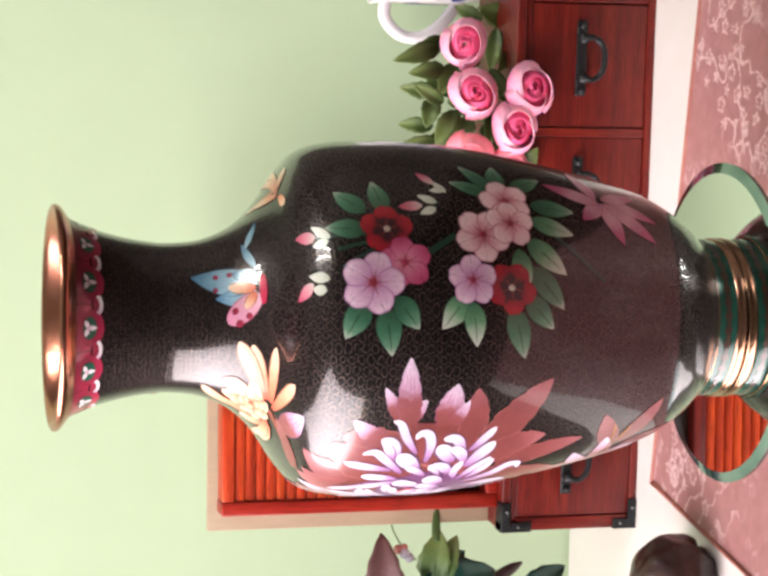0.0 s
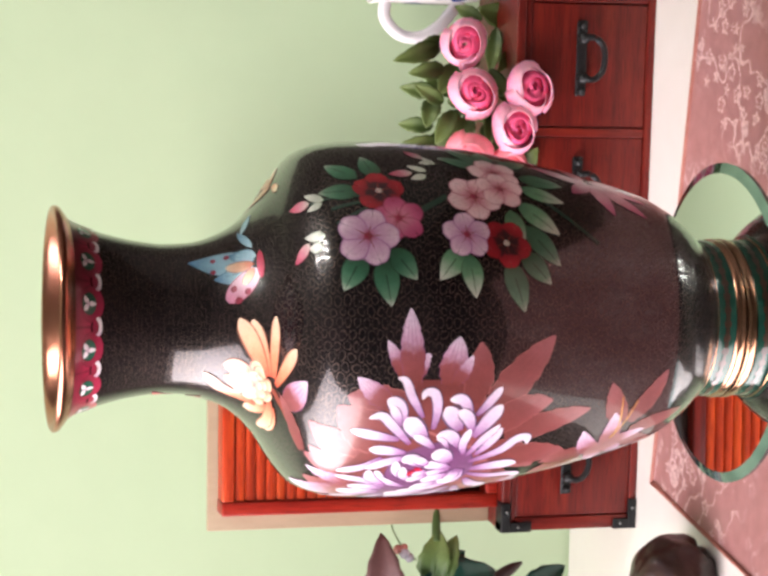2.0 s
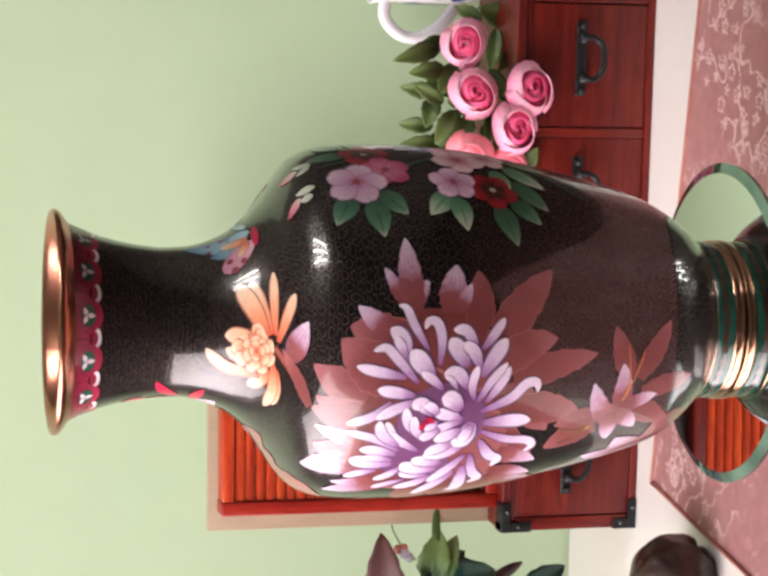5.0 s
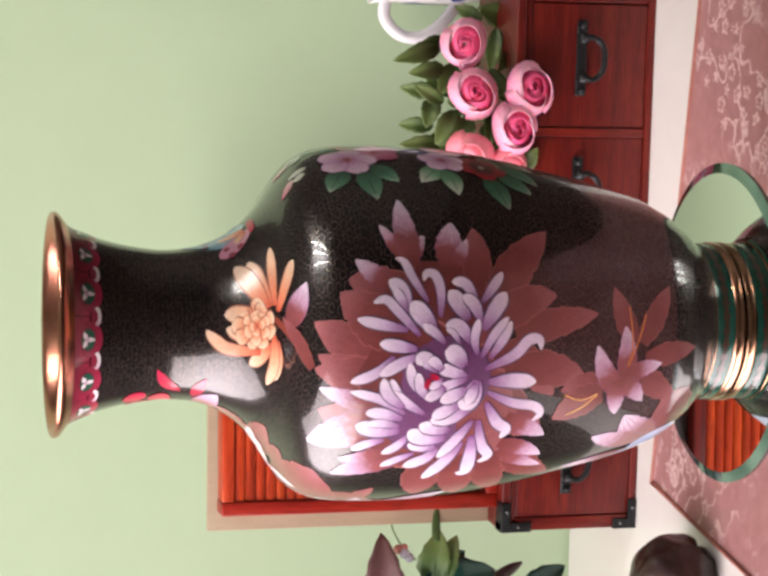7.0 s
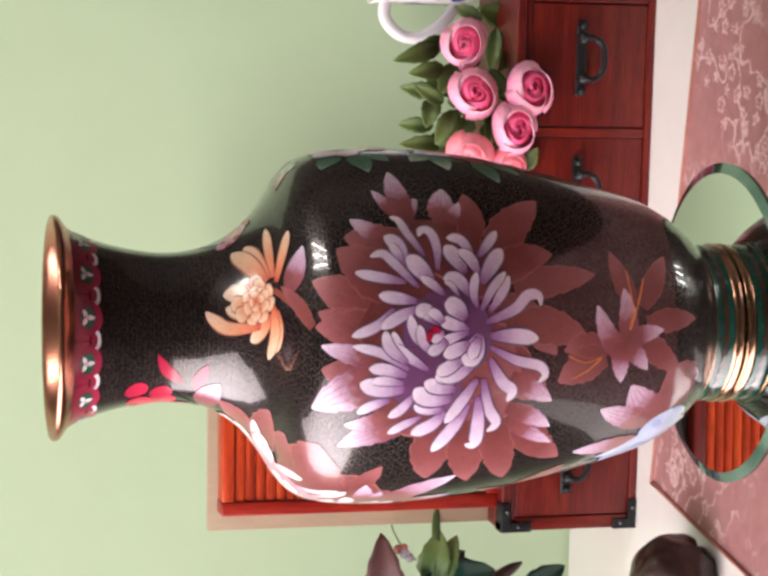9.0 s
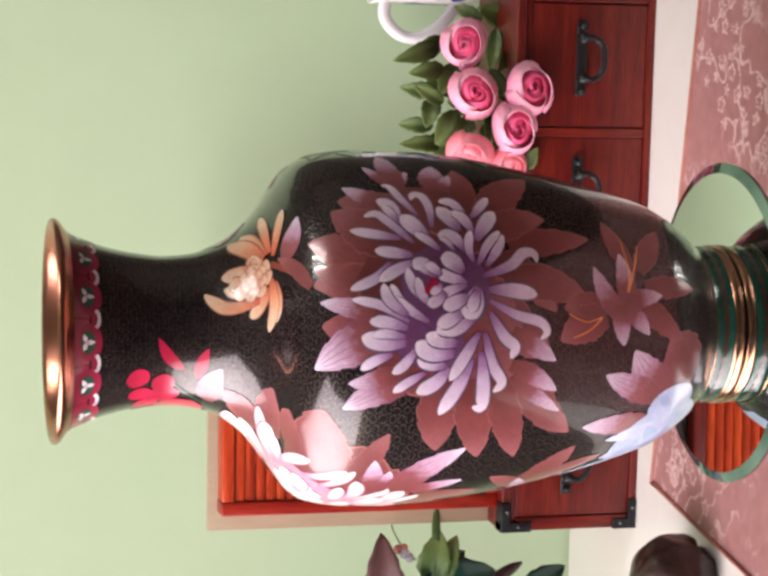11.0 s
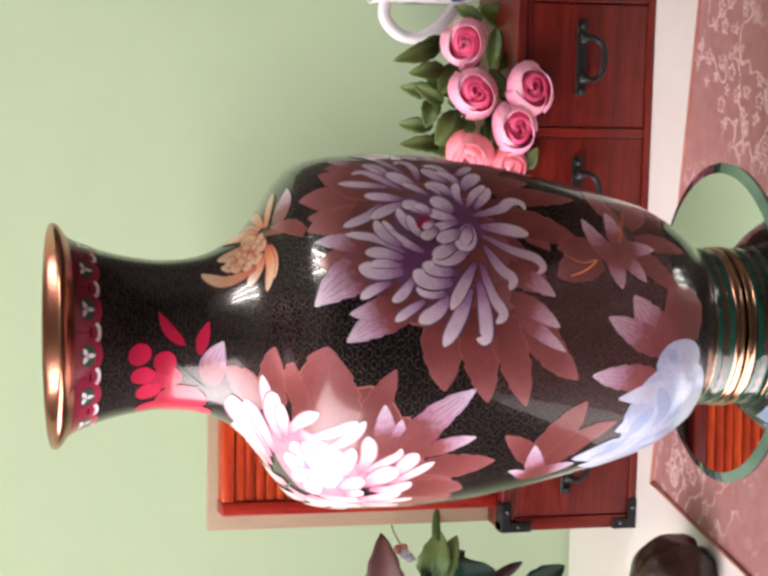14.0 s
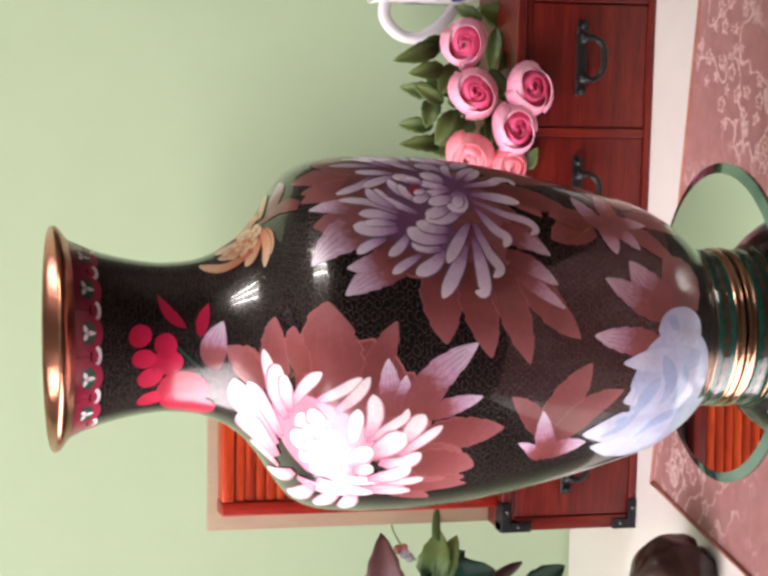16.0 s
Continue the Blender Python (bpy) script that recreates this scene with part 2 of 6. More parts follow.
def tube(bm, pts, r, n=8):
    """A round rod along a line of points; r is one radius or one for each point."""
    rs = r if isinstance(r, (list, tuple)) else [r] * len(pts)
    pts = [Vector(p) for p in pts]
    rings = []
    for k, p in enumerate(pts):
        d = (pts[min(k + 1, len(pts) - 1)] - pts[max(k - 1, 0)]).normalized()
        u = d.cross(Vector((0.31, 0.17, 0.93))).normalized()
        v = d.cross(u)
        rings.append([bm.verts.new(p + rs[k] * (u * math.cos(2 * math.pi * i / n) + v * math.sin(2 * math.pi * i / n))) for i in range(n)])
    for a, b in zip(rings, rings[1:]):
        for i in range(n):
            bm.faces.new((a[i], a[(i + 1) % n], b[(i + 1) % n], b[i]))
    bm.faces.new(rings[0][::-1])
    bm.faces.new(rings[-1])
    return bm


def curve(points, n):
    """A smooth line through the points (Catmull-Rom)."""
    p = [Vector(points[0])] + [Vector(q) for q in points] + [Vector(points[-1])]
    out = []
    for k in range(len(points) - 1):
        a, b, c, d = p[k:k + 4]
        for i in range(n):
            t = i / n
            out.append(0.5 * ((2 * b) + (c - a) * t + (2 * a - 5 * b + 4 * c - d) * t * t + (3 * b - a - 3 * c + d) * t ** 3))
    return out + [p[-1]]


# ---- the room ----
CHEST = pose(-0.1516, 0.3214, 0, 0, 0, -8.5)       # local x runs along the chest's front, y to the wall
WALL_AT = 0.145
BIG = 1.1254             # the chest and its cabinet, over their drawn size


def structure(name, bm, mat, label, m=None):
    ob = part(name, bm, mat, None, label, smooth=False)
    if m:
        ob.matrix_world = m
    return tagged(ob, category=name.split("_")[0], kind="structure")


def room():
    structure("wall_north", boxed(-1.3, 0.50, WALL_AT, WALL_AT + 0.12, -0.75, 1.65), M["wall"], "light green painted plaster wall behind the table", CHEST)
    # two walls out of view, added so the vase's right edge mirrors dark
    structure("wall_alcove", boxed(0.38, 3.0, 1.1, 1.2, -0.75, 1.65), M["room"], "dark far wall, added unseen for the vase's reflection", CHEST)
    structure("wall_return", boxed(0.38, 0.50, WALL_AT + 0.121, 1.099, -0.75, 1.65), M["room"], "dark side wall, added unseen for the vase's reflection", CHEST)
    bm = bmesh.new()                                     # the west wall, with the window's opening
    box(bm, -0.95, -0.82, -3.2, -0.80, -0.75, 1.65)
    box(bm, -0.95, -0.82, 0.38, 0.56, -0.75, 1.65)
    box(bm, -0.95, -0.82, -0.80, 0.38, -0.75, 0.24)
    box(bm, -0.95, -0.82, -0.80, 0.38, 1.32, 1.65)
    structure("wall_west", bm, M["room"], "cream wall with a bright window opening")
    structure("wall_east", boxed(2.6, 2.72, -3.2, 1.3, -0.75, 1.65), M["room"], "plain cream side wall")
    structure("wall_south", boxed(-0.95, 2.72, -3.32, -3.2, -0.75, 1.65), M["room"], "plain side wall of the room")
    structure("floor", boxed(-0.95, 2.72, -3.32, 1.5, -0.85, -0.75), M["floor"], "brown wooden floor of the room")
    structure("ceiling", boxed(-1.2, 2.9, -3.4, 1.6, 1.65, 1.75), M["ceiling"], "white painted ceiling of the room")
    bm = bmesh.new()
    box(bm, -0.105, 0.46, -0.74, WALL_AT - 0.003, -0.75, -0.0, bevel=0.003)
    structure("counter", bm, M["table"], "cream painted counter that carries the ornaments", CHEST)


def ceiling_lamp():
    top = empty("ceiling_lamp", pose(0.98, -0.50, 1.65, 0, 0, -60))
    part("housing", boxed(-0.60, 0.60, -0.24, 0.24, -0.035, 0.0, bevel=0.008), M["china"], top, "white enamelled housing")
    for k in range(3):
        bm = tube(bmesh.new(), [(-0.53, (k - 1) * 0.16, -0.06), (0.53, (k - 1) * 0.16, -0.06)], 0.006, 12)
        part("tube", bm, M["tube"], top, "lit tube")
        for sx in (-1, 1):
            part("tube_holder", boxed(sx * 0.54 - 0.01, sx * 0.54 + 0.01, (k - 1) * 0.16 - 0.012, (k - 1) * 0.16 + 0.012, -0.075, -0.033, bevel=0.002), M["china"], top)
    tagged(top, "white ceiling lamp with three lit tubes", "lamp")


# ---- table things ----
def table_mat():
    """The brocade mat lies askew under the mirror and hangs over the counter's edges."""
    m = pose(-0.1158, 0.2821, 0, 0, 0, -16.6)
    top = empty("table_mat", m)
    to_chest = CHEST.inverted() @ m
    back = to_chest.inverted()

    def drape(x, y, z):
        q = to_chest @ Vector((x, y, z))
        over_y, over_x = max(0.0, -0.742 - q.y), max(0.0, q.x - 0.462)
        q.y, q.x = q.y + over_y * 0.97, q.x - over_x * 0.97
        q.z -= max(over_x, over_y)
        return back @ q

    bm = bmesh.new()
    nx, ny = 90, 90
    grid = [[bm.verts.new(drape(0.50 * i / nx, -0.70 * j / ny, 0.0016 + 0.0005 * noise.noise(Vector((i * 0.25, j * 0.25, 2.0))))) for j in range(ny + 1)] for i in range(nx + 1)]
    for i in range(nx):
        for j in range(ny):
            bm.faces.new((grid[i][j], grid[i][j + 1], grid[i + 1][j + 1], grid[i + 1][j]))
    part("cloth", bm, M["brocade"], top)
    for a, b in (((0, 0), (0.50, 0)), ((0, 0), (0, -0.70)), ((0.50, 0), (0.50, -0.70)), ((0, -0.70), (0.50, -0.70))):
        line = [drape(a[0] + (b[0] - a[0]) * k / 40, a[1] + (b[1] - a[1]) * k / 40, 0.0018) for k in range(41)]
        part("piping", tube(bmesh.new(), line, 0.0018, 8), M["hem"], top, "darker rose piping")
    tagged(top, "dusky rose brocade table mat with pale blossom sprays", "table mat")


def mirror_stand():
    top = empty("mirror_turntable")
    z = MIRROR_TOP
    part("glass", lathe([(0, z - 0.004), (0.0866, z - 0.004), (0.0866, z), (0, z)], 128), M["mirror"], top, "silvered glass face", smooth=False)
    part("bevelled_edge", lathe([(0.0867, z - 0.0045), (0.0923, z - 0.0045), (0.0927, z - 0.002), (0.0867, z)], 128, closed=True), M["bevel"], top, "bevelled green glass edge", smooth=False)
    part("base", lathe([(0, 0.0022), (0.078, 0.0022), (0.080, 0.006), (0.076, 0.012), (0.072, z - 0.012), (0.080, z - 0.0046), (0, z - 0.0046)], 64), M["base"], top, "black turntable base")
    tagged(top, "round mirror with a green glass rim under the vase", "mirror")
    W["mirror"] = top

M.update({
    "foot_green": plain("foot_green_enamel", (0.008, 0.045, 0.032), (0.016, 0.075, 0.052), 90, 0.15),
    "black": enamel("black_cell", [(0, (0.01, 0.008, 0.008)), (1, (0.015, 0.01, 0.01))], (0.05, 0.02, 0.01)),
    "border_red": enamel("border_red", [(0, (0.20, 0.02, 0.04)), (1, (0.34, 0.02, 0.06))], (0.12, 0.01, 0.02), edge=0.03),
    "border_green": enamel("border_green", [(0, (0.012, 0.07, 0.04)), (1, (0.016, 0.10, 0.06))], edge=0.04),
    "white": enamel("white_cell", [(0, (0.55, 0.35, 0.45)), (0.4, (0.78, 0.72, 0.74)), (1, (0.80, 0.77, 0.78))], edge=0.05),
    "purple": enamel("purple_petal", [(0, (0.26, 0.10, 0.26)), (0.2, (0.42, 0.25, 0.45)), (0.45, (0.65, 0.50, 0.69)), (1, (0.86, 0.77, 0.86))], (0.035, 0.012, 0.06), edge=0.10),
    "pink": enamel("pink_petal", [(0, (0.56, 0.16, 0.28)), (0.28, (0.76, 0.48, 0.55)), (0.52, (0.82, 0.72, 0.73)), (1, (0.83, 0.79, 0.78))], (0.40, 0.12, 0.20), edge=0.10),
    "orange": enamel("orange_petal", [(0, (0.58, 0.10, 0.05)), (0.35, (0.72, 0.28, 0.15)), (0.7, (0.80, 0.50, 0.32)), (1, (0.84, 0.64, 0.46))], (0.22, 0.05, 0.03), edge=0.09),
    "green": enamel("green_leaf", [(0, (0.02, 0.07, 0.035)), (0.5, (0.04, 0.135, 0.075)), (0.8, (0.11, 0.24, 0.15)), (1, (0.45, 0.52, 0.42))], (0.008, 0.03, 0.015), edge=0.04, mid=0.8),
    "pale_green": enamel("pale_leaf", [(0, (0.03, 0.12, 0.06)), (0.45, (0.12, 0.28, 0.15)), (1, (0.66, 0.70, 0.60))], (0.02, 0.05, 0.02), edge=0.04, mid=0.7),
    "brown": enamel("brown_leaf", [(0, (0.165, 0.040, 0.036)), (0.6, (0.235, 0.062, 0.062)), (1, (0.34, 0.120, 0.128))], (0.36, 0.13, 0.12), veins=0.12, edge=0.022),
    "frost": enamel("frosted_leaf", [(0, (0.19, 0.045, 0.04)), (0.42, (0.27, 0.08, 0.085)), (0.62, (0.54, 0.33, 0.45)), (1, (0.82, 0.73, 0.86))], (0.20, 0.07, 0.18), veins=0.9, edge=0.02),
    "blossom": enamel("pink_blossom", [(0, (0.36, 0.06, 0.09)), (0.3, (0.64, 0.31, 0.36)), (0.6, (0.80, 0.57, 0.60)), (1, (0.84, 0.66, 0.68))], (0.34, 0.09, 0.13), edge=0.05, veins=0.35),
    "magenta": enamel("magenta_blossom", [(0, (0.36, 0.02, 0.06)), (0.25, (0.55, 0.20, 0.28)), (0.6, (0.48, 0.10, 0.20)), (1, (0.40, 0.05, 0.14))], (0.22, 0.02, 0.06), edge=0.05),
    "lilac": enamel("lilac_blossom", [(0, (0.36, 0.05, 0.12)), (0.3, (0.54, 0.31, 0.48)), (1, (0.76, 0.57, 0.68))], (0.27, 0.10, 0.24), edge=0.05, veins=0.35),
    "red": enamel("red_petal", [(0, (0.02, 0.006, 0.008)), (0.40, (0.03, 0.006, 0.01)), (0.52, (0.24, 0.008, 0.016)), (1, (0.33, 0.014, 0.024))], (0.14, 0.005, 0.01), edge=0.03, speck=0.4),
    "crimson": enamel("crimson_petal", [(0, (0.34, 0.008, 0.035)), (1, (0.55, 0.015, 0.07))], (0.20, 0.004, 0.02), edge=0.03),
    "bud": enamel("bud_tip", [(0, (0.62, 0.55, 0.50)), (0.5, (0.60, 0.22, 0.28)), (1, (0.50, 0.05, 0.12))], (0.3, 0.05, 0.08), edge=0.05),
    "sepal": enamel("bud_sepal", [(0, (0.45, 0.52, 0.40)), (1, (0.72, 0.74, 0.66))], (0.1, 0.12, 0.07), edge=0.05),
    "sky": enamel("blue_rock", [(0, (0.44, 0.56, 0.80)), (0.5, (0.55, 0.66, 0.86)), (1, (0.64, 0.73, 0.90))], (0.30, 0.42, 0.62), edge=0.012, speck=0.7),
    "deep_sky": enamel("deep_blue_rock", [(0, (0.40, 0.53, 0.78)), (0.5, (0.34, 0.48, 0.74)), (1, (0.44, 0.57, 0.80))], (0.40, 0.53, 0.78), edge=0.02, speck=0.6),
    "turquoise": enamel("blue_wing", [(0, (0.42, 0.60, 0.66)), (0.6, (0.25, 0.45, 0.56)), (1, (0.05, 0.16, 0.28))], (0.03, 0.08, 0.12), edge=0.05),
    "wing_pink": enamel("pink_wing", [(0, (0.70, 0.42, 0.50)), (1, (0.62, 0.26, 0.38))], (0.3, 0.05, 0.1), edge=0.05),
    "stem": enamel("dark_stem", [(0, (0.012, 0.045, 0.03)), (1, (0.014, 0.05, 0.03))], (0.01, 0.03, 0.02), edge=0.05),
    "twig": enamel("brown_twig", [(0, (0.24, 0.05, 0.03)), (1, (0.24, 0.05, 0.03))], (0.12, 0.03, 0.02), edge=0.05),
    "purple_bed": enamel("purple_heart", [(0, (0.18, 0.07, 0.17)), (0.5, (0.15, 0.05, 0.14)), (1, (0.20, 0.09, 0.19))], (0.07, 0.03, 0.09), edge=0.02),
    "pink_bed": enamel("pink_heart", [(0, (0.58, 0.26, 0.36)), (1, (0.62, 0.32, 0.41))], (0.3, 0.06, 0.12), edge=0.02),
    "longpink": enamel("long_pink_petal", [(0, (0.40, 0.16, 0.22)), (0.45, (0.55, 0.32, 0.38)), (0.75, (0.45, 0.12, 0.22)), (1, (0.42, 0.05, 0.15))], (0.2, 0.03, 0.07), edge=0.04, veins=0.3),
    "gold": plain("gilt_wire", (0.60, 0.34, 0.14), (0.70, 0.42, 0.18), 100, 0.25, 1.0),
})


# ---- the chest and what stands on it ----
def bail_handle(parent, x, z):
    """An iron back plate with studs and a hanging bail."""
    plate = part("handle", boxed(x - 0.024, x + 0.024, -0.0022, 0.0, z - 0.0035, z + 0.0035, bevel=0.0012), M["iron"], parent, "black iron bail handle")
    for s in (-1, 1):
        part("stud", tube(bmesh.new(), [(x + s * 0.0205, -0.0060, z), (x + s * 0.0205, 0, z)], [0.0020, 0.0030], 10), M["iron"], plate)
        part("knuckle", tube(bmesh.new(), [(x + s * 0.0125, -0.0085, z - 0.0005), (x + s * 0.0125, 0, z)], [0.0030, 0.0034], 10), M["iron"], plate)
    pts = [(x - 0.0125, -0.0075, z), (x - 0.0132, -0.0085, z - 0.006), (x - 0.0085, -0.0095, z - 0.0112), (x, -0.0098, z - 0.0126),
           (x + 0.0085, -0.0095, z - 0.0112), (x + 0.0132, -0.0085, z - 0.006), (x + 0.0125, -0.0075, z)]
    part("bail", tube(bmesh.new(), curve(pts, 5), 0.0020, 8), M["iron"], plate)


def drawer_chest():
    top = empty("drawer_chest", CHEST)
    w, d, h = 0.372, 0.085, 0.093
    bm = bmesh.new()
    box(bm, 0, w, 0.012, d, 0.0, h - 0.006, 0.0008)
    part("carcass", bm, M["redwood"], top)
    part("top_board", boxed(0, w, 0.0, d, h - 0.006, h, bevel=0.001), M["redwood"], top)
    part("bottom_rail", boxed(0, w, 0.0, 0.0115, 0.0, 0.0050, bevel=0.0006), M["redwood"], top)
    part("top_rail", boxed(0.0, w, 0.0015, 0.0115, 0.0830, h - 0.0065, bevel=0.0006), M["redwood"], top)
    for x0, x1 in ((0, 0.0085), (0.0872, 0.0932), (0.1722, 0.1782), (0.2572, 0.2632), (0.3430, w)):
        part("stile", boxed(x0, x1, 0.0005, 0.0115, 0.0052, 0.0828, bevel=0.0006), M["redwood_up"], top)
    for x0 in (0.0090, 0.0937, 0.1787, 0.2637):
        x1 = x0 + 0.0782
        dr = part("drawer", boxed(x0 + 0.0003, x1, 0.0012, 0.0118, 0.0054, 0.0828, bevel=0.0006), M["redwood"], top, "drawer with a plain red front")
        bail = x0 * 1.018 + 0.0391
        bail_handle(dr, bail, 0.0503)
    for z0, top_side in ((0.0, False), (h, True)):
        for x0, s in ((0.0, 1), (w, -1)):
            bm = bmesh.new()
            lo, hi = (z0 - 0.0005, z0 + 0.016) if not top_side else (z0 - 0.020, z0 + 0.0006)
            box(bm, *sorted((x0 - s * 0.0006, x0 + s * 0.006)), -0.0014, 0.012, max(lo, 0.0), hi, 0.0005)
            edge = (lo, lo + 0.006) if not top_side else (hi - 0.006, hi)
            box(bm, *sorted((x0 - s * 0.0006, x0 + s * 0.019)), -0.0016, 0.012, max(edge[0], 0.0), edge[1], 0.0005)
            bracket = part("corner_bracket", bm, M["iron"], top, "black iron corner bracket")
            for px, pz in ((0.003, 0.011), (0.013, 0.003)):
                zz = z0 + pz if not top_side else z0 - pz
                part("nail", tube(bmesh.new(), [(x0 + s * px, -0.0026, zz), (x0 + s * px, -0.0010, zz)], [0.0007, 0.0011], 8), M["steel"], bracket, "bright nail head")
    for o in top.children_recursive:
        o.data.transform(Matrix.Scale(BIG, 4))
    tagged(top, "low red varnished wooden chest with four drawers and black iron fittings", "chest")


def tambour_cabinet():
    """Roll-front cabinet on the chest, its slatted front half raised over a sheet darkened for shade."""
    top = empty("tambour_cabinet", CHEST @ pose(0.0160, 0.010, 0.093 * BIG, 0, 0, 4))
    w, h, d = 0.131, 0.1825, 0.020
    for x0, x1 in ((0, 0.0090), (w - 0.0090, w)):
        part("side_post", boxed(x0, x1, 0.0, d, 0.0, h, bevel=0.0012), M["scarlet"], top)
    part("bottom_rail", boxed(0.0092, w - 0.0092, 0.0, d - 0.004, 0.0, 0.008, bevel=0.0010), M["scarlet"], top)
    part("top_board", boxed(0.0092, w - 0.0092, 0.0, d - 0.003, h - 0.008, h, bevel=0.0012), M["orangewood"], top)
    # near-black sheet: the shade behind the raised slats is put into its colour
    part("inside", boxed(0.0092, w - 0.0092, 0.0130, 0.0155, 0.0082, h - 0.0082), M["void"], top, "near-black sheet for the shaded inside")
    z = h - 0.0085
    while z > 0.096:
        t = 0.0066
        bm = bmesh.new()
        prof = [(0.0030, 0.0), (0.0021, 0.0005), (0.0014, 0.0022), (0.0014, 0.0042), (0.0021, 0.0059), (0.0030, 0.0064), (0.0085, 0.0064), (0.0085, 0.0)]
        ends = [[bm.verts.new((x, y, z - t + dz)) for y, dz in prof] for x in (0.0096, w - 0.0096)]
        for i in range(8):
            bm.faces.new((ends[0][i], ends[0][(i + 1) % 8], ends[1][(i + 1) % 8], ends[1][i]))
        bm.faces.new(ends[0][::-1]), bm.faces.new(ends[1])
        bmesh.ops.recalc_face_normals(bm, faces=bm.faces)
        part("slat", bm, M["orangewood"], top, smooth=False)
        z -= t
    part("pull_rail", boxed(0.0096, w - 0.0096, 0.001, 0.011, z - 0.010, z - 0.0004, bevel=0.0012), M["redwood"], top)
    part("back_panel", boxed(-0.0125, w + 0.0125, d + 0.0002, d + 0.005, 0.0, h + 0.0060, bevel=0.0006), M["tan_board"], top, "tan back panel, wider and taller than the cabinet")
    for o in top.children_recursive:
        o.data.transform(Matrix.Scale(BIG, 4))
    tagged(top, "red wooden cabinet with a half-raised slatted tambour front", "cabinet")


# ---- small things round the chest ----
def cell(name, c_in, c_out, rough=0.5, relief=0.15, sub=0.0):
    """A petal or leaf tint that runs from its base to its rim."""
    m, nt, b = shader(name, rough)
    uv = nt.nodes.new("ShaderNodeUVMap")
    sp = nt.nodes.new("ShaderNodeSeparateXYZ")
    nt.links.new(uv.outputs[0], sp.inputs[0])
    n = grain(nt, 120, 4.0)
    u = calc(nt, "ADD", sp.outputs[0], calc(nt, "MULTIPLY", calc(nt, "SUBTRACT", n, 0.5), 0.35))
    col = ramp(nt, u, [(0.25, c_in), (0.95, c_out)])
    nt.links.new(mixed(nt, 0.3, col, ramp(nt, grain(nt, 500, 3.0), [(0.3, (0.6, 0.6, 0.6)), (0.7, (1, 1, 1))]), "MULTIPLY"), b.inputs["Base Color"])
    b.inputs["Subsurface Weight"].default_value = sub
    b.inputs["Subsurface Radius"].default_value = (0.010, 0.004, 0.003)
    bump(nt, b, grain(nt, 400, 3.0), relief, 0.0006)
    return m


M.update({
    "rose_outer": cell("rose_outer_petal", (0.94, 0.18, 0.38), (0.97, 0.50, 0.64), 0.6, sub=0.4),
    "rose_inner": cell("rose_inner_petal", (0.78, 0.01, 0.11), (0.93, 0.13, 0.31), 0.6, sub=0.4),
    "salmon": cell("salmon_petal", (0.90, 0.15, 0.22), (0.94, 0.34, 0.40), 0.6, sub=0.4),
    "rose_leaf": cell("rose_leaf", (0.045, 0.085, 0.016), (0.13, 0.19, 0.045), 0.55),
    "calyx": cell("calyx_leaf", (0.05, 0.11, 0.025), (0.15, 0.22, 0.05), 0.5),
    "glossy_leaf": cell("glossy_dark_leaf", (0.006, 0.030, 0.022), (0.015, 0.07, 0.05), 0.22),
    "maroon": cell("maroon_petal", (0.09, 0.035, 0.035), (0.13, 0.06, 0.055), 0.5),
    "stalk": plain("dark_stalk", (0.02, 0.010, 0.010), (0.04, 0.018, 0.016), 90, 0.4, relief=0.2),
    "bead": plain("pink_bead", (0.55, 0.22, 0.20), (0.65, 0.30, 0.27), 200, 0.15),
    "crystal": plain("pale_crystal_bead", (0.55, 0.55, 0.65), (0.72, 0.70, 0.80), 300, 0.05),
    "cord": plain("green_cord", (0.12, 0.18, 0.08), (0.18, 0.25, 0.11), 400, 0.6, relief=0.3),
})


def sheet(rows):
    """A bmesh skin over rows of points, with the row as u and the place in it as v."""
    bm = bmesh.new()
    uv = bm.loops.layers.uv.new("UVMap")
    vs = [[bm.verts.new(p) for p in r] for r in rows]
    nu, nv = len(rows) - 1, len(rows[0]) - 1
    for i in range(nu):
        for j in range(nv):
            f = bm.faces.new((vs[i][j], vs[i][j + 1], vs[i + 1][j + 1], vs[i + 1][j]))
            for lp, (a, b) in zip(f.loops, ((i, j), (i, j + 1), (i + 1, j + 1), (i + 1, j))):
                lp[uv].uv = (a / nu, b / nv)
    return bm


def thick(bm, t):
    bmesh.ops.recalc_face_normals(bm, faces=bm.faces)
    bmesh.ops.solidify(bm, geom=bm.faces[:], thickness=t)
    return bm


def sprig_leaf(parent, base, tip, width, mat, name="leaf"):
    """A leaf with a folded midrib, a wavy rim and a drooping tip."""
    a, b = Vector(base), Vector(tip)
    d = b - a
    eye = (Vector(EYE) - a).normalized()
    side = d.cross(eye).normalized()
    up = side.cross(d).normalized()
    ph = random.uniform(0, 6)
    rows = []
    for i in range(11):
        u = i / 10
        w = width / 2 * max(0.03, math.sin(math.pi * u ** 0.85) ** 0.8) * (1 if i % 2 else 0.90)
        mid = a + d * u + up * (d.length * 0.10 * math.sin(math.pi * u)) 
        row = []
        for j in range(7):
            k = j / 3 - 1
            row.append(mid + side * (w * k * (1 + 0.05 * math.sin(9 * u + ph + k))) + up * (abs(k) * w * 0.38 + 0.06 * w * math.sin(14 * u + ph) * abs(k)))
        rows.append(row)
    return part(name, thick(sheet(rows), 0.0004), mat, parent)


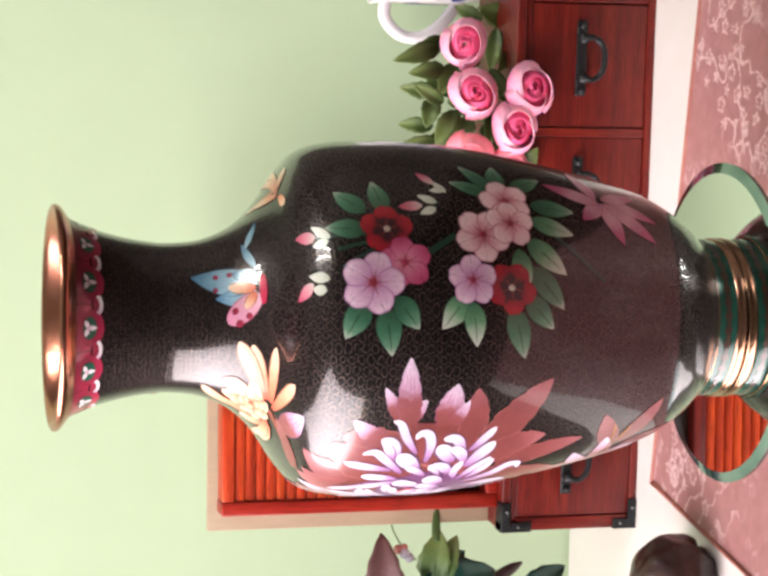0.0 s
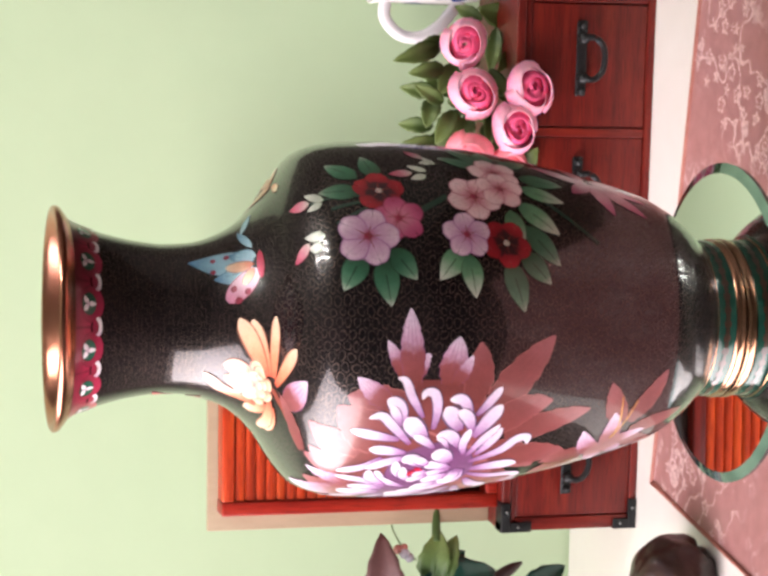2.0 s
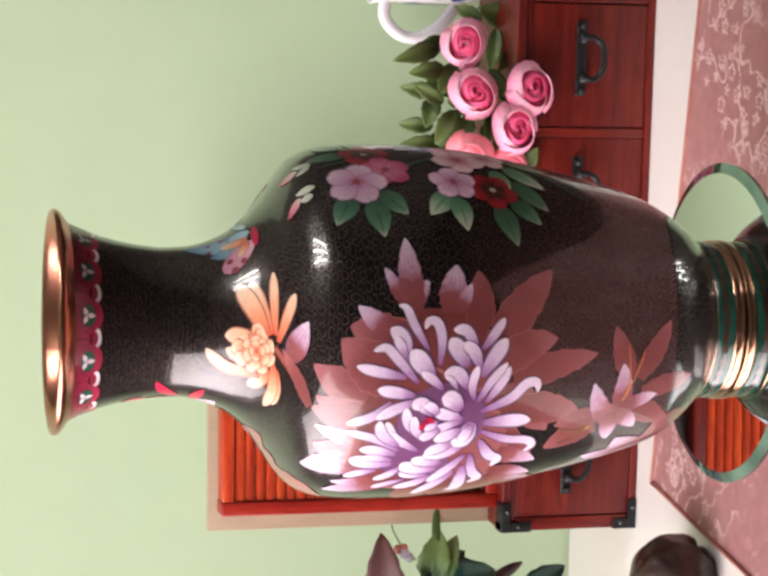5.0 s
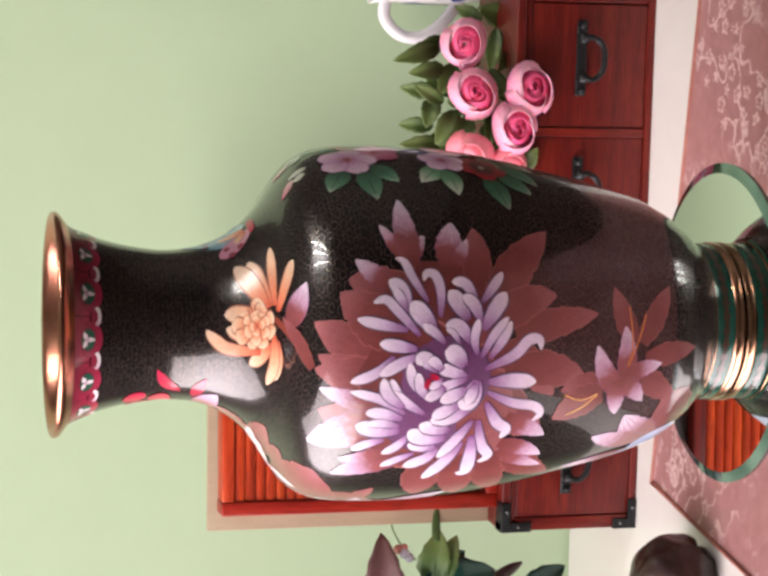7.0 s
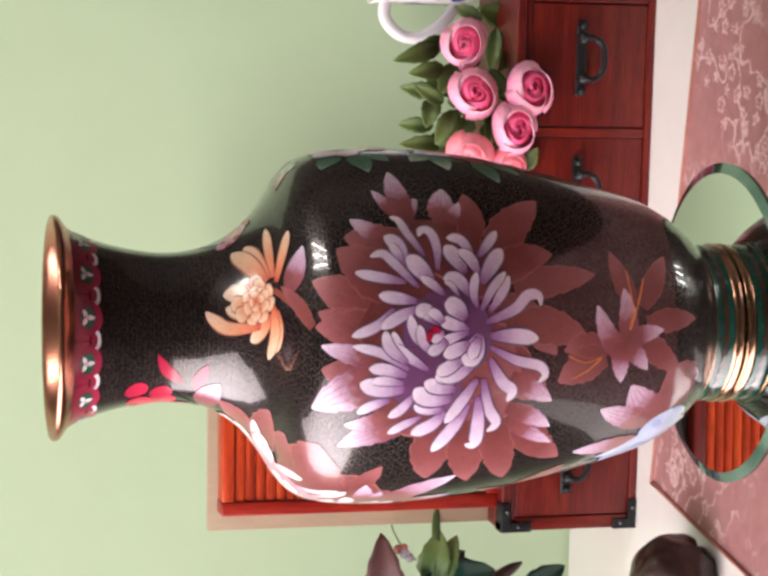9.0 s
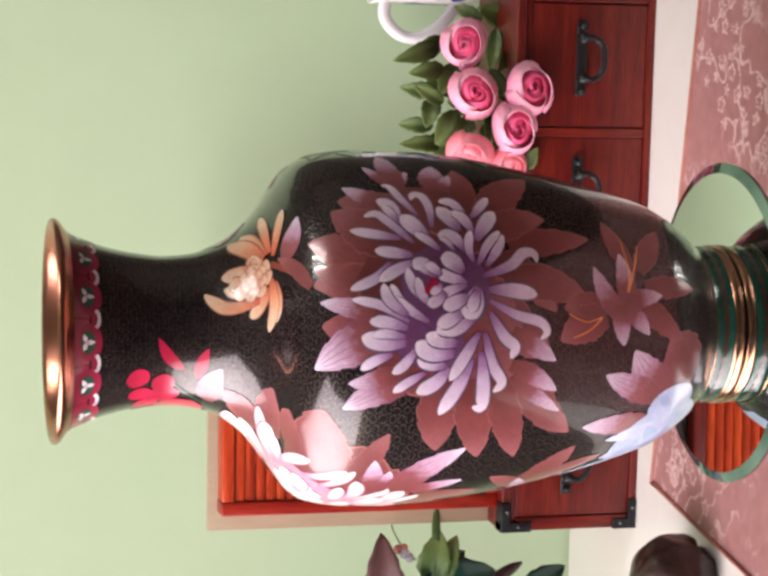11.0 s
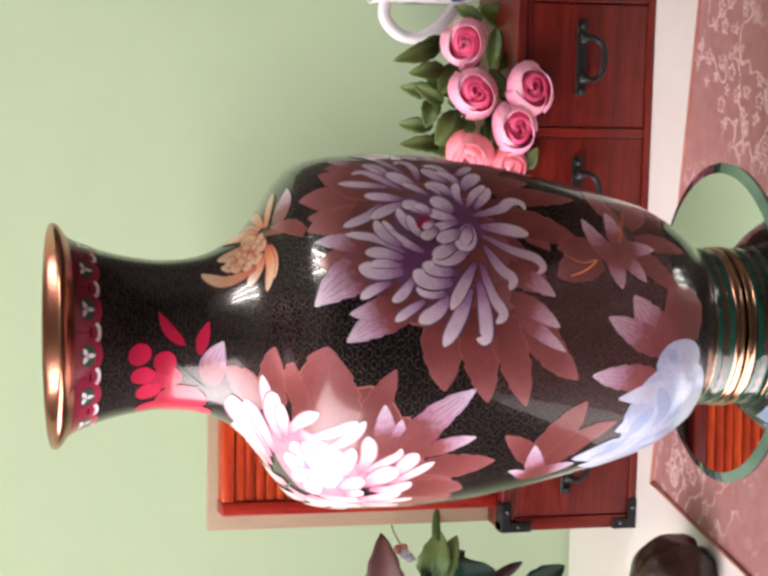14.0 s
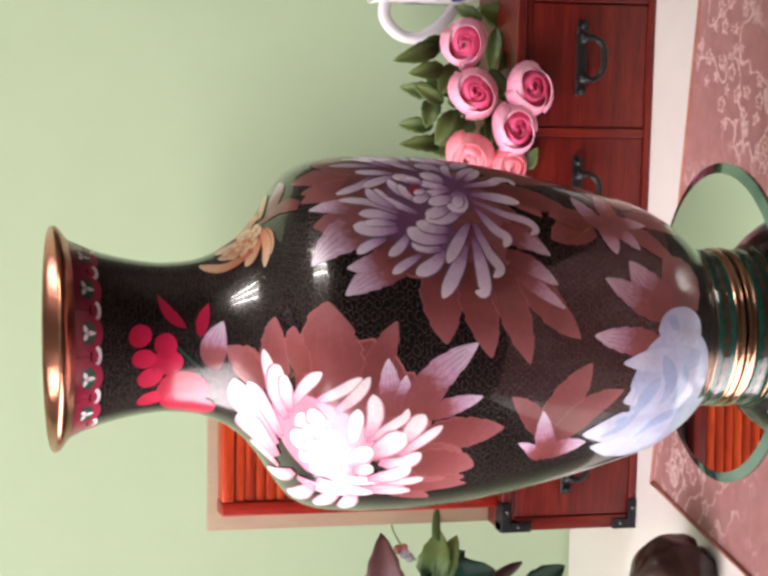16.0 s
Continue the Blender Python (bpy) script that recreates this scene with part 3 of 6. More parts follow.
def rose_bloom(parent, centre, aim, r, outer, inner):
    """A half-open silk rose: whorls of cupped petals round a tight heart."""
    m = look(centre, aim) @ pose(0, 0, 0, 0, 180, random.uniform(0, 360))
    bloom = new("rose_bloom")
    bloom.empty_display_size = 0.01
    bloom.parent = parent
    bloom.matrix_world = m
    whorls = ((1, 0.07, 0.97, 175), (2, 0.20, 1.0, 118), (2, 0.37, 1.01, 112), (3, 0.60, 0.97, 90))
    ph = random.uniform(0, 6)
    for k, (n, rt, h, half) in enumerate(whorls):
        start = random.uniform(0, 360)
        for i in range(n):
            c = start + 360 * i / n
            rows = []
            jit, lift = random.uniform(-0.04, 0.05), random.uniform(-0.05, 0.05)
            for a in range(9):
                u = a / 8
                row = []
                for b in range(11):
                    v = b / 5 - 1
                    ang = radians(c + half * v + 18 * u)
                    belly = min(1.0, 0.42 + 0.95 * rt)
                    rad = 0.22 + (belly - 0.22) * math.sin(min(1, u / 0.62) * math.pi / 2)
                    rad += (rt - belly) * max(0, (u - 0.5) / 0.5) ** 1.5
                    rad += (0.07 + jit) * max(0, (u - 0.84) / 0.16) ** 2 * (1 if k == 3 else 0.0)
                    rad *= 1 + 0.10 * u * math.sin(2 * ang + ph)
                    rad += 0.09 * v + 0.03 * math.sin(5 * v + 7 * u + i)
                    z = (h + lift) * u * (1 - 0.22 * v * v * u) - 0.55
                    row.append(Vector((rad * r * math.sin(ang), rad * r * math.cos(ang), z * r * 1.15)))
                rows.append(row)
            part("petal", thick(sheet(rows), 0.0005), inner if k < 3 else outer, bloom)
    for i in range(5):
        ang = 2 * math.pi * i / 5
        rows = []
        for a in range(6):
            u = a / 5
            rad, z, w = r * (0.2 + 0.78 * u), r * (-0.66 + 0.42 * u * u), r * 0.22 * (1 - u) ** 0.7 + 0.0003
            rows.append([Vector((rad * math.sin(ang) + w * k * math.cos(ang), rad * math.cos(ang) - w * k * math.sin(ang), z)) for k in (-1, 0, 1)])
        part("sepal", thick(sheet(rows), 0.0004), M["calyx"], bloom)
    return bloom


def rose_bouquet():
    top = empty("rose_bouquet", pose(0, 0, 0))
    tie = Vector((0.165, 0.370, 0.118))
    blooms = (((0.2002, 0.275, 0.1422), (0.06, -1.0, 0.45), 0.0176, 0), ((0.1642, 0.270, 0.1369), (0.10, -1.0, 0.25), 0.0184, 0),
              ((0.1667, 0.264, 0.0975), (0.18, -0.9, -0.10), 0.0194, 0), ((0.1396, 0.266, 0.1085), (-0.10, -0.9, 0.05), 0.0184, 0),
              ((0.1205, 0.275, 0.1400), (-0.45, -0.5, 0.45), 0.0185, 1), ((0.1130, 0.278, 0.1105), (-0.30, -0.6, 0.0), 0.0165, 1))
    for c, aim, r, tone in blooms:
        rose_bloom(top, c, aim, r, M["salmon"] if tone else M["rose_outer"], M["salmon"] if tone else M["rose_inner"])
        back = Vector(c) + (Vector(c) - Vector(aim)).normalized() * r * 0.6
        part("stem", tube(bmesh.new(), curve([back, back.lerp(tie, 0.5) + Vector((0, 0, 0.012)), tie, tie + Vector((0.01, 0.03, -0.008))], 6), 0.0014, 7), M["rose_leaf"], top, "green stem")
    sprig_leaf(top, (0.2011, 0.3000, 0.1523), (0.1880, 0.2880, 0.1913), 0.0154, M["rose_leaf"])
    sprig_leaf(top, (0.1845, 0.2950, 0.1510), (0.1799, 0.2910, 0.1795), 0.0141, M["rose_leaf"])
    sprig_leaf(top, (0.1675, 0.3000, 0.1535), (0.1716, 0.3040, 0.1826), 0.0134, M["rose_leaf"])
    sprig_leaf(top, (0.1593, 0.2900, 0.1539), (0.1706, 0.2780, 0.1788), 0.0114, M["rose_leaf"])
    sprig_leaf(top, (0.1638, 0.3000, 0.1583), (0.1415, 0.2960, 0.1652), 0.0154, M["rose_leaf"])
    sprig_leaf(top, (0.1439, 0.3050, 0.1571), (0.1457, 0.3090, 0.1827), 0.0127, M["rose_leaf"])
    sprig_leaf(top, (0.1315, 0.3000, 0.1514), (0.1292, 0.2880, 0.1874), 0.0134, M["rose_leaf"])
    sprig_leaf(top, (0.1541, 0.2900, 0.1448), (0.1290, 0.2860, 0.1616), 0.0154, M["rose_leaf"])
    sprig_leaf(top, (0.2230, 0.3100, 0.1175), (0.2331, 0.3140, 0.1374), 0.0114, M["rose_leaf"])
    sprig_leaf(top, (0.2243, 0.3250, 0.0881), (0.2324, 0.3130, 0.1202), 0.0221, M["rose_leaf"])
    sprig_leaf(top, (0.2024, 0.3000, 0.0959), (0.1820, 0.2960, 0.1113), 0.0100, M["rose_leaf"])
    sprig_leaf(top, (0.2172, 0.3050, 0.1079), (0.1836, 0.3090, 0.1127), 0.0134, M["rose_leaf"])
    sprig_leaf(top, (0.1120, 0.2850, 0.0954), (0.1269, 0.2730, 0.0889), 0.0121, M["rose_leaf"])
    sprig_leaf(top, (0.1890, 0.3000, 0.1396), (0.1652, 0.2960, 0.1557), 0.0174, M["rose_leaf"])
    sprig_leaf(top, (0.1519, 0.3000, 0.1308), (0.1291, 0.3040, 0.1392), 0.0168, M["rose_leaf"])
    sprig_leaf(top, (0.1575, 0.3000, 0.1122), (0.1279, 0.2880, 0.1201), 0.0154, M["rose_leaf"])
    sprig_leaf(top, (0.1894, 0.3100, 0.0992), (0.2156, 0.3060, 0.1039), 0.0134, M["rose_leaf"])
    sprig_leaf(top, (0.1653, 0.3100, 0.1425), (0.1939, 0.3140, 0.1631), 0.0147, M["rose_leaf"])
    sprig_leaf(top, (0.1440, 0.3100, 0.1353), (0.1318, 0.2980, 0.1647), 0.0168, M["rose_leaf"])
    sprig_leaf(top, (0.1859, 0.3000, 0.1155), (0.1590, 0.2960, 0.1023), 0.0147, M["rose_leaf"])
    sprig_leaf(top, (0.1900, 0.3050, 0.1214), (0.1973, 0.3090, 0.1386), 0.0147, M["rose_leaf"])
    sprig_leaf(top, (0.1449, 0.3000, 0.1217), (0.1174, 0.2880, 0.1092), 0.0147, M["rose_leaf"])
    sprig_leaf(top, (0.2079, 0.3100, 0.1475), (0.1980, 0.3060, 0.1690), 0.0134, M["rose_leaf"])
    sprig_leaf(top, (0.1283, 0.2950, 0.1437), (0.1284, 0.2990, 0.1645), 0.0147, M["rose_leaf"])
    tagged(top, "bunch of pink silk roses with green leaves on the chest", "flowers")


def china_mug():
    top = empty("china_mug", pose(0.2775, 0.330, 0.093 * BIG + 0.0004))
    body = part("body", lathe([(0, 0), (0.030, 0), (0.033, 0.002), (0.038, 0.010), (0.0405, 0.030), (0.0405, 0.086), (0.0412, 0.090), (0.0400, 0.0905), (0.0380, 0.088), (0.0375, 0.030), (0.030, 0.006), (0, 0.005)], 64), M["china"], top)
    for k in range(9):
        a = 2 * math.pi * k / 9
        for dz, ww in ((0.020, 0.16), (0.036, 0.22), (0.052, 0.14)):
            rows = []
            for i in range(7):
                u = i / 6
                w = ww * math.sqrt(max(0.02, 1 - (2 * u - 1) ** 2))
                z = dz + 0.015 * u
                rr = float(np.interp(z, (0.010, 0.030), (0.0383, 0.0408))) + 0.0003
                rows.append([Vector((rr * math.sin(a + dz * 9 + w * q), -rr * math.cos(a + dz * 9 + w * q), z)) for q in (-1, -0.5, 0, 0.5, 1)])
            part("blue_leaf", sheet(rows), M["cobalt"], body, "cobalt blue painted leaf")
    pts = [(-0.038, 0, 0.080), (-0.052, 0, 0.081), (-0.0640, 0, 0.070), (-0.0655, 0, 0.055), (-0.058, 0, 0.041), (-0.046, 0, 0.030), (-0.038, 0, 0.024)]
    part("handle", tube(bmesh.new(), curve(pts, 6), 0.0046, 12), M["china"], top)
    tagged(top, "white china mug with cobalt blue leaves", "mug")


def bone(r, n=40, m=24):
    """A carved dome: a squat ball with petals, pits and a flat seat."""
    bm = bmesh.new()
    rings = []
    for j in range(m + 1):
        q = math.pi * j / m
        ring = []
        for i in range(n):
            a = 2 * math.pi * i / n
            k = 1 + 0.05 * math.cos(8 * a) * math.sin(q) ** 2 - (0.11 if noise.noise(Vector((3.2 * math.cos(a), 3.2 * math.sin(a), 2.7 * math.cos(q)))) > 0.22 else 0)
            ring.append(bm.verts.new((r * k * math.sin(q) * math.cos(a), r * k * math.sin(q) * math.sin(a), max(-0.80 * r, 0.98 * r * k * -math.cos(q)))))
        rings.append(ring)
    for a, b in zip(rings, rings[1:]):
        for i in range(n):
            bm.faces.new((a[i], a[(i + 1) % n], b[(i + 1) % n], b[i]))
    bmesh.ops.remove_doubles(bm, verts=bm.verts[:], dist=1e-5)
    return bm


def orchid():
    """Silk orchid whose leaves reach in from a carved dark foot."""
    top = empty("silk_orchid", pose(-0.180, 0.190, 0))
    foot = part("carved_foot", bone(0.0305), M["rosewood"], top, "dark carved wooden foot")
    foot.location = (0.006, 0, 0.0244)
    inv = Matrix.Translation((-0.180, 0.190, 0))
    k = inv.inverted()

    def to(p):
        return k @ Vector(p)

    part("stalk", tube(bmesh.new(), curve([(0, 0, 0.050), to((-0.225, 0.26, 0.12)), to((-0.225, 0.34, 0.165)), to((-0.205, 0.36, 0.17))], 8), 0.0028, 8), M["stalk"], top, "dark stalk")
    part("spur", tube(bmesh.new(), curve([to((-0.215, 0.345, 0.128)), to((-0.199, 0.36, 0.107)), to((-0.1885, 0.36, 0.093)), to((-0.1794, 0.36, 0.0763))], 6), [0.0055] * 12 + [0.005, 0.0048, 0.0045, 0.004, 0.003, 0.0018, 0.001], 10), M["stalk"], top, "dark pointed spur")
    for base, tip, w, mat, name in (((-0.215, 0.36, 0.1805), (-0.1525, 0.355, 0.1870), 0.030, "maroon", "petal"), ((-0.205, 0.36, 0.1600), (-0.183, 0.352, 0.1000), 0.046, "glossy_leaf", "leaf"),
                                    ((-0.192, 0.355, 0.1500), (-0.152, 0.35, 0.1430), 0.026, "calyx", "leaf"), ((-0.192, 0.353, 0.146), (-0.156, 0.35, 0.1300), 0.020, "calyx", "leaf"),
                                    ((-0.190, 0.365, 0.148), (-0.1690, 0.36, 0.1210), 0.024, "glossy_leaf", "leaf"),
                                    ((-0.208, 0.35, 0.1650), (-0.1840, 0.345, 0.1560), 0.020, "glossy_leaf", "leaf"), ((-0.212, 0.36, 0.0850), (-0.1830, 0.36, 0.0420), 0.026, "glossy_leaf", "leaf")):
        lf = sprig_leaf(top, base, tip, w, M[mat], name)
        lf.data.transform(k)
    part("stem", tube(bmesh.new(), curve([to((-0.160, 0.35, 0.146)), to((-0.150, 0.352, 0.1455)), to((-0.140, 0.354, 0.1450)), to((-0.130, 0.356, 0.1452))], 5), 0.0032, 8), M["calyx"], top, "brownish green stem")
    cord = part("cord", tube(bmesh.new(), curve([to((-0.1340, 0.358, 0.1776)), to((-0.1470, 0.36, 0.1775)), to((-0.1560, 0.36, 0.1745)), to((-0.1660, 0.36, 0.1680)), to((-0.1745, 0.36, 0.1590))], 6), 0.0006, 6), M["cord"], top, "thin green cord")
    for p, r, mat in (((-0.1655, 0.357, 0.1735), 0.0038, "bead"), ((-0.1685, 0.356, 0.1690), 0.0042, "crystal"), ((-0.1640, 0.356, 0.1690), 0.0028, "bead"), ((-0.1720, 0.357, 0.1650), 0.0036, "crystal"), ((-0.1775, 0.357, 0.1945), 0.0024, "crystal")):
        bm = bmesh.new()
        bmesh.ops.create_icosphere(bm, subdivisions=2, radius=r, matrix=Matrix.Translation(to(p)))
        part("bead", bm, M[mat], cord, smooth=mat == "bead")
    tagged(top, "silk orchid with dark glossy leaves on a carved wooden foot", "plant")


def small_things():
    random.seed(11)
    rose_bouquet()
    china_mug()
    orchid()


# ---- the vase ----
# height and radius of the turned body, foot to lip
BODY = ((0.0190, 0.0478), (0.0265, 0.0550), (0.0319, 0.0592), (0.0399, 0.0645), (0.0535, 0.0711), (0.0817, 0.0796), (0.1103, 0.0863),
        (0.1387, 0.0920), (0.1668, 0.0961), (0.1945, 0.0979), (0.2150, 0.0978), (0.2320, 0.0967), (0.2440, 0.0941), (0.2522, 0.0898),
        (0.2580, 0.0838), (0.2634, 0.0762), (0.2690, 0.0675), (0.2750, 0.0597), (0.2813, 0.0535), (0.2901, 0.0475), (0.3040, 0.0421),
        (0.3203, 0.0404), (0.3311, 0.0411), (0.3443, 0.0433), (0.3575, 0.0467), (0.3680, 0.0503), (0.3745, 0.0538))


def body_line(n=6):
    return [(p.x, p.y) for p in curve([(z, r, 0) for z, r in BODY], n)]


LINE_Z, LINE_R = (np.array(c) for c in zip(*body_line(12)))
LINE_S = np.concatenate([[0], np.cumsum(np.hypot(np.diff(LINE_Z), np.diff(LINE_R)))])


def on_vase(theta, s, lift):
    """The place on the body at an angle (radians, 0 to the front) and a way s up its line, lifted off it."""
    z, r = np.interp(s, LINE_S, LINE_Z), np.interp(s, LINE_S, LINE_R)
    dz = np.interp(s + 1e-3, LINE_S, LINE_Z) - np.interp(s - 1e-3, LINE_S, LINE_Z)
    dr = np.interp(s + 1e-3, LINE_S, LINE_R) - np.interp(s - 1e-3, LINE_S, LINE_R)
    k = lift / max(math.hypot(dz, dr), 1e-9)
    r, z = r + dz * k, z - dr * k
    return Vector((r * math.sin(theta), -r * math.cos(theta), z))


def outline(kind, u):
    """Half width, of one, along a piece from its base to its tip."""
    if kind == "petal":
        return (0.42 + 0.58 * math.sin(math.pi / 2 * min(1, u / 0.6))) * (1 if u < 0.66 else max(0, 1 - ((u - 0.66) / 0.34) ** 2.3) ** 0.7)
    if kind == "leaf":
        return math.sin(math.pi * u ** 0.80) ** 0.85 if 0 < u < 1 else 0.0
    if kind == "lobe":
        saw = 1 - 0.13 * ((u * 5.0 + 0.3) % 1.0) ** 1.5
        return (0.50 + 0.50 * math.sin(math.pi / 2 * min(1, u / 0.5))) * (1 - u ** 2.6) ** 0.75 * saw
    if kind == "round":
        return math.sin(math.pi * (0.08 + 0.92 * u) ** 0.95 * 0.985) ** 0.42 * (0.42 + 0.58 * min(1, u / 0.55)) if u < 1 else 0.0
    if kind == "band":
        return 1.0
    return math.sqrt(max(0, 1 - (2 * u - 1) ** 2))       # "dot"


def lifted(layer):
    """How far a cell stands off the body: by its layer, and a hair more than the cell laid before it."""
    W["cells"] = W.get("cells", 0) + 1
    return 0.00020 + 0.00009 * layer + 0.000011 * (W["cells"] % 8)


def skin(parent, name, at, kind, line, width, mat, layer):
    """One enamel cell on the vase along a line of (x, y, heading, u), in mm beside and above the motif's centre."""
    theta0, s0 = at
    nv = max(4, 2 * int(width / 4.5))
    length = sum(math.dist(p[:2], q[:2]) for p, q in zip(line, line[1:]))
    bm = bmesh.new()
    uv = bm.loops.layers.uv.new("UVMap")
    lift = lifted(layer)
    rows = []
    for x, y, h, u in line:
        side = (math.cos(h), -math.sin(h))
        w = max(outline(kind, u), 0.02) * width / 2
        row = []
        for j in range(nv + 1):
            k = 2 * j / nv - 1
            notch = 0.30 * length * (1 - abs(k)) ** 0.8 * u ** 6 if kind == "round" else 0.0
            px = (x + side[0] * w * k - math.sin(h) * notch) / 1000
            py = (y + side[1] * w * k - math.cos(h) * notch) / 1000
            s = s0 + py
            v = bm.verts.new(on_vase(theta0 + px / float(np.interp(s, LINE_S, LINE_R)), s, lift))
            row.append((v, (u, j / nv)))
        rows.append(row)
    for r0, r1 in zip(rows, rows[1:]):
        for j in range(nv):
            q = (r0[j], r0[j + 1], r1[j + 1], r1[j])
            f = bm.faces.new([v for v, _ in q])
            for lp, (_, t) in zip(f.loops, q):
                lp[uv].uv = t
    return part(name, bm, mat, parent)


def inlay(parent, name, at, kind, a, b, heading, length, width, curl, mat, layer):
    """A cell from its base (a, b) along a heading (degrees, 0 is up) that curls towards the tip."""
    nu = max(30 if kind == "lobe" else 14, int(length / 3))
    x, y, last = a, b, 0.0
    line = []
    for i in range(nu + 1):
        u = i / nu if kind == "lobe" else math.sin(math.pi / 2 * i / nu)
        h = radians(heading + curl * u ** 3)
        x, y, last = x + math.sin(h) * (u - last) * length, y + math.cos(h) * (u - last) * length, u
        line.append((x, y, h, u))
    return skin(parent, name, at, kind, line, width, mat, layer)


def stroke(parent, name, at, kind, bends, width, mat, layer):
    """A cell whose spine runs smoothly from its base through its bends to its tip."""
    pts = curve([(x, y, 0) for x, y in bends], 12)
    way = [0.0]
    for p, q in zip(pts, pts[1:]):
        way.append(way[-1] + (q - p).length)
    nu = 32 if kind == "lobe" else 22
    line = []
    for i in range(nu + 1):
        u = i / nu if kind == "lobe" else math.sin(math.pi / 2 * i / nu)
        d = u * way[-1]
        x, y = (float(np.interp(d, way, [p[k] for p in pts])) for k in (0, 1))
        e0, e1 = max(0.0, d - 0.06 * way[-1]), min(way[-1], d + 0.06 * way[-1])
        dx, dy = (float(np.interp(e1, way, [p[k] for p in pts]) - np.interp(e0, way, [p[k] for p in pts])) for k in (0, 1))
        line.append((x, y, math.atan2(dx, dy), u))
    return skin(parent, name, at, kind, line, width, mat, layer)


def motif(vase, name, label):
    """A painted motif as a part of the vase; its cells are its pieces."""
    ob = new(name)
    ob.empty_display_size = 0.01
    ob.parent = vase
    return tagged(ob, label)


def vase():
    top = empty("vase", pose(0, 0, MIRROR_TOP))
    W["vase"] = top
    part("body", lathe([(r, z) for z, r in body_line(6)], 256, uv=True), M["ground"], top, "black enamel body with a fine wire ground")
    part("lip", lathe([(0.0535, 0.3738), (0.0562, 0.3757), (0.0596, 0.3782), (0.0607, 0.3800), (0.0606, 0.3818), (0.0594, 0.3826), (0.0580, 0.3818),
                       (0.0560, 0.3790), (0.0525, 0.3740), (0.0490, 0.3690), (0.0452, 0.3600), (0.0415, 0.3440), (0.0392, 0.3280), (0.0388, 0.3180),
                       (0.0405, 0.3040), (0.0460, 0.2901), (0.0560, 0.2760), (0.0745, 0.2610), (0.088, 0.2500), (0.0935, 0.2300), (0.0940, 0.2)], 160),
         M["copper"], top, "polished copper lip and lining")
    part("foot", lathe([(0.0449, 0.0062), (0.0452, 0.0070), (0.0450, 0.0120), (0.0452, 0.0170), (0.0462, 0.0186), (0.0479, 0.0191)], 160), M["foot_green"], top, "green enamel foot")
    part("foot_ring", lathe([(0.0, 0.0012), (0.0430, 0.0012), (0.0440, 0.0), (0.0456, 0.0006), (0.0462, 0.0022), (0.0459, 0.0046), (0.0455, 0.0062), (0.0448, 0.0064)], 160), M["brass"], top, "gilt copper foot ring")
    part("shoulder_wire", lathe([(0.0459, 0.0172), (0.0465, 0.0176), (0.0466, 0.0181), (0.0460, 0.0184)], 160), M["brass"], top, "gilt wire")
    tagged(top, "tall black cloisonne vase with chrysanthemums and a copper lip", "vase")
    return top


def foot_border(top):
    """Black lappets on the green foot."""
    ob = motif(top, "foot_border", "black scalloped border on the green foot")
    n = 36
    for k in range(n):
        bm = bmesh.new()
        a0 = 2 * math.pi * k / n
        for sgn in (0, 1):
            ring = []
            for i in range(9):
                q = 2 * math.pi * i / 8
                aa = a0 + sgn * math.pi / n + (0.060 if not sgn else 0.045) * math.cos(q)
                zz = 0.0117 + (0.0022 if not sgn else 0.0013) * math.sin(q)
                ring.append(bm.verts.new((0.04532 * math.sin(aa) + 0.0002 * sgn * math.sin(aa), -0.04532 * math.cos(aa) - 0.0002 * sgn * math.cos(aa), zz)))
            bm.faces.new(ring[:8])
            bm.verts.remove(ring[8])
        part("lappet", bm, M["black"], ob)


def neck_border(top):
    """Red scallops with a green heart and white trefoil under the lip, and white crescents between."""
    ob = motif(top, "neck_border", "red scalloped border with green and white trefoils")
    n = 13
    s_top = float(np.interp(0.3735, LINE_Z, LINE_S))
    for k in range(n):
        at = (2 * math.pi * k / n - 0.115, s_top)
        pitch = 2 * math.pi * 47 / n
        inlay(ob, "red_band", at, "band", 0, 0.5, 180, 9, pitch * 1.12, 0, M["border_red"], 0)
        inlay(ob, "scallop", at, "dot", 0, -2, 180, 13.6, 19.5, 0, M["border_red"], 1)
        inlay(ob, "green_heart", at, "dot", 0, -3.2, 180, 8.2, 12.0, 0, M["border_green"], 2)
        for h, l in ((-65, 4.6), (65, 4.6), (180, 5.0)):
            inlay(ob, "trefoil_leaf", at, "leaf", 0, -6.6, h, l, 2.8, 0, M["white"], 3)
        half = (at[0] + math.pi / n, s_top)
        inlay(ob, "crescent", half, "dot", -5.0, -12.6, 90, 10.0, 4.6, 0, M["white"], 2)
        inlay(ob, "crescent_eye", half, "dot", -3.6, -11.0, 90, 7.2, 3.8, 0, M["border_red"], 3)


# ---- the enamel decoration ----
def rosette(ob, at, a, b, mat, rings, layer):
    """Rings of short petals round a heart: (count, inner, length, width, curl, turn) for each."""
    for n, inner, length, width, curl, turn in rings:
        for k in range(n):
            h = turn + 360 * k / n + random.uniform(-14, 14)
            inlay(ob, "petal", at, "petal", a + inner * math.sin(radians(h)), b + inner * math.cos(radians(h)), h, length * random.uniform(0.75, 1.2), width, curl * random.uniform(0.6, 1.6) * random.choice((-1, 1, 1)), mat, layer)
        layer += 1


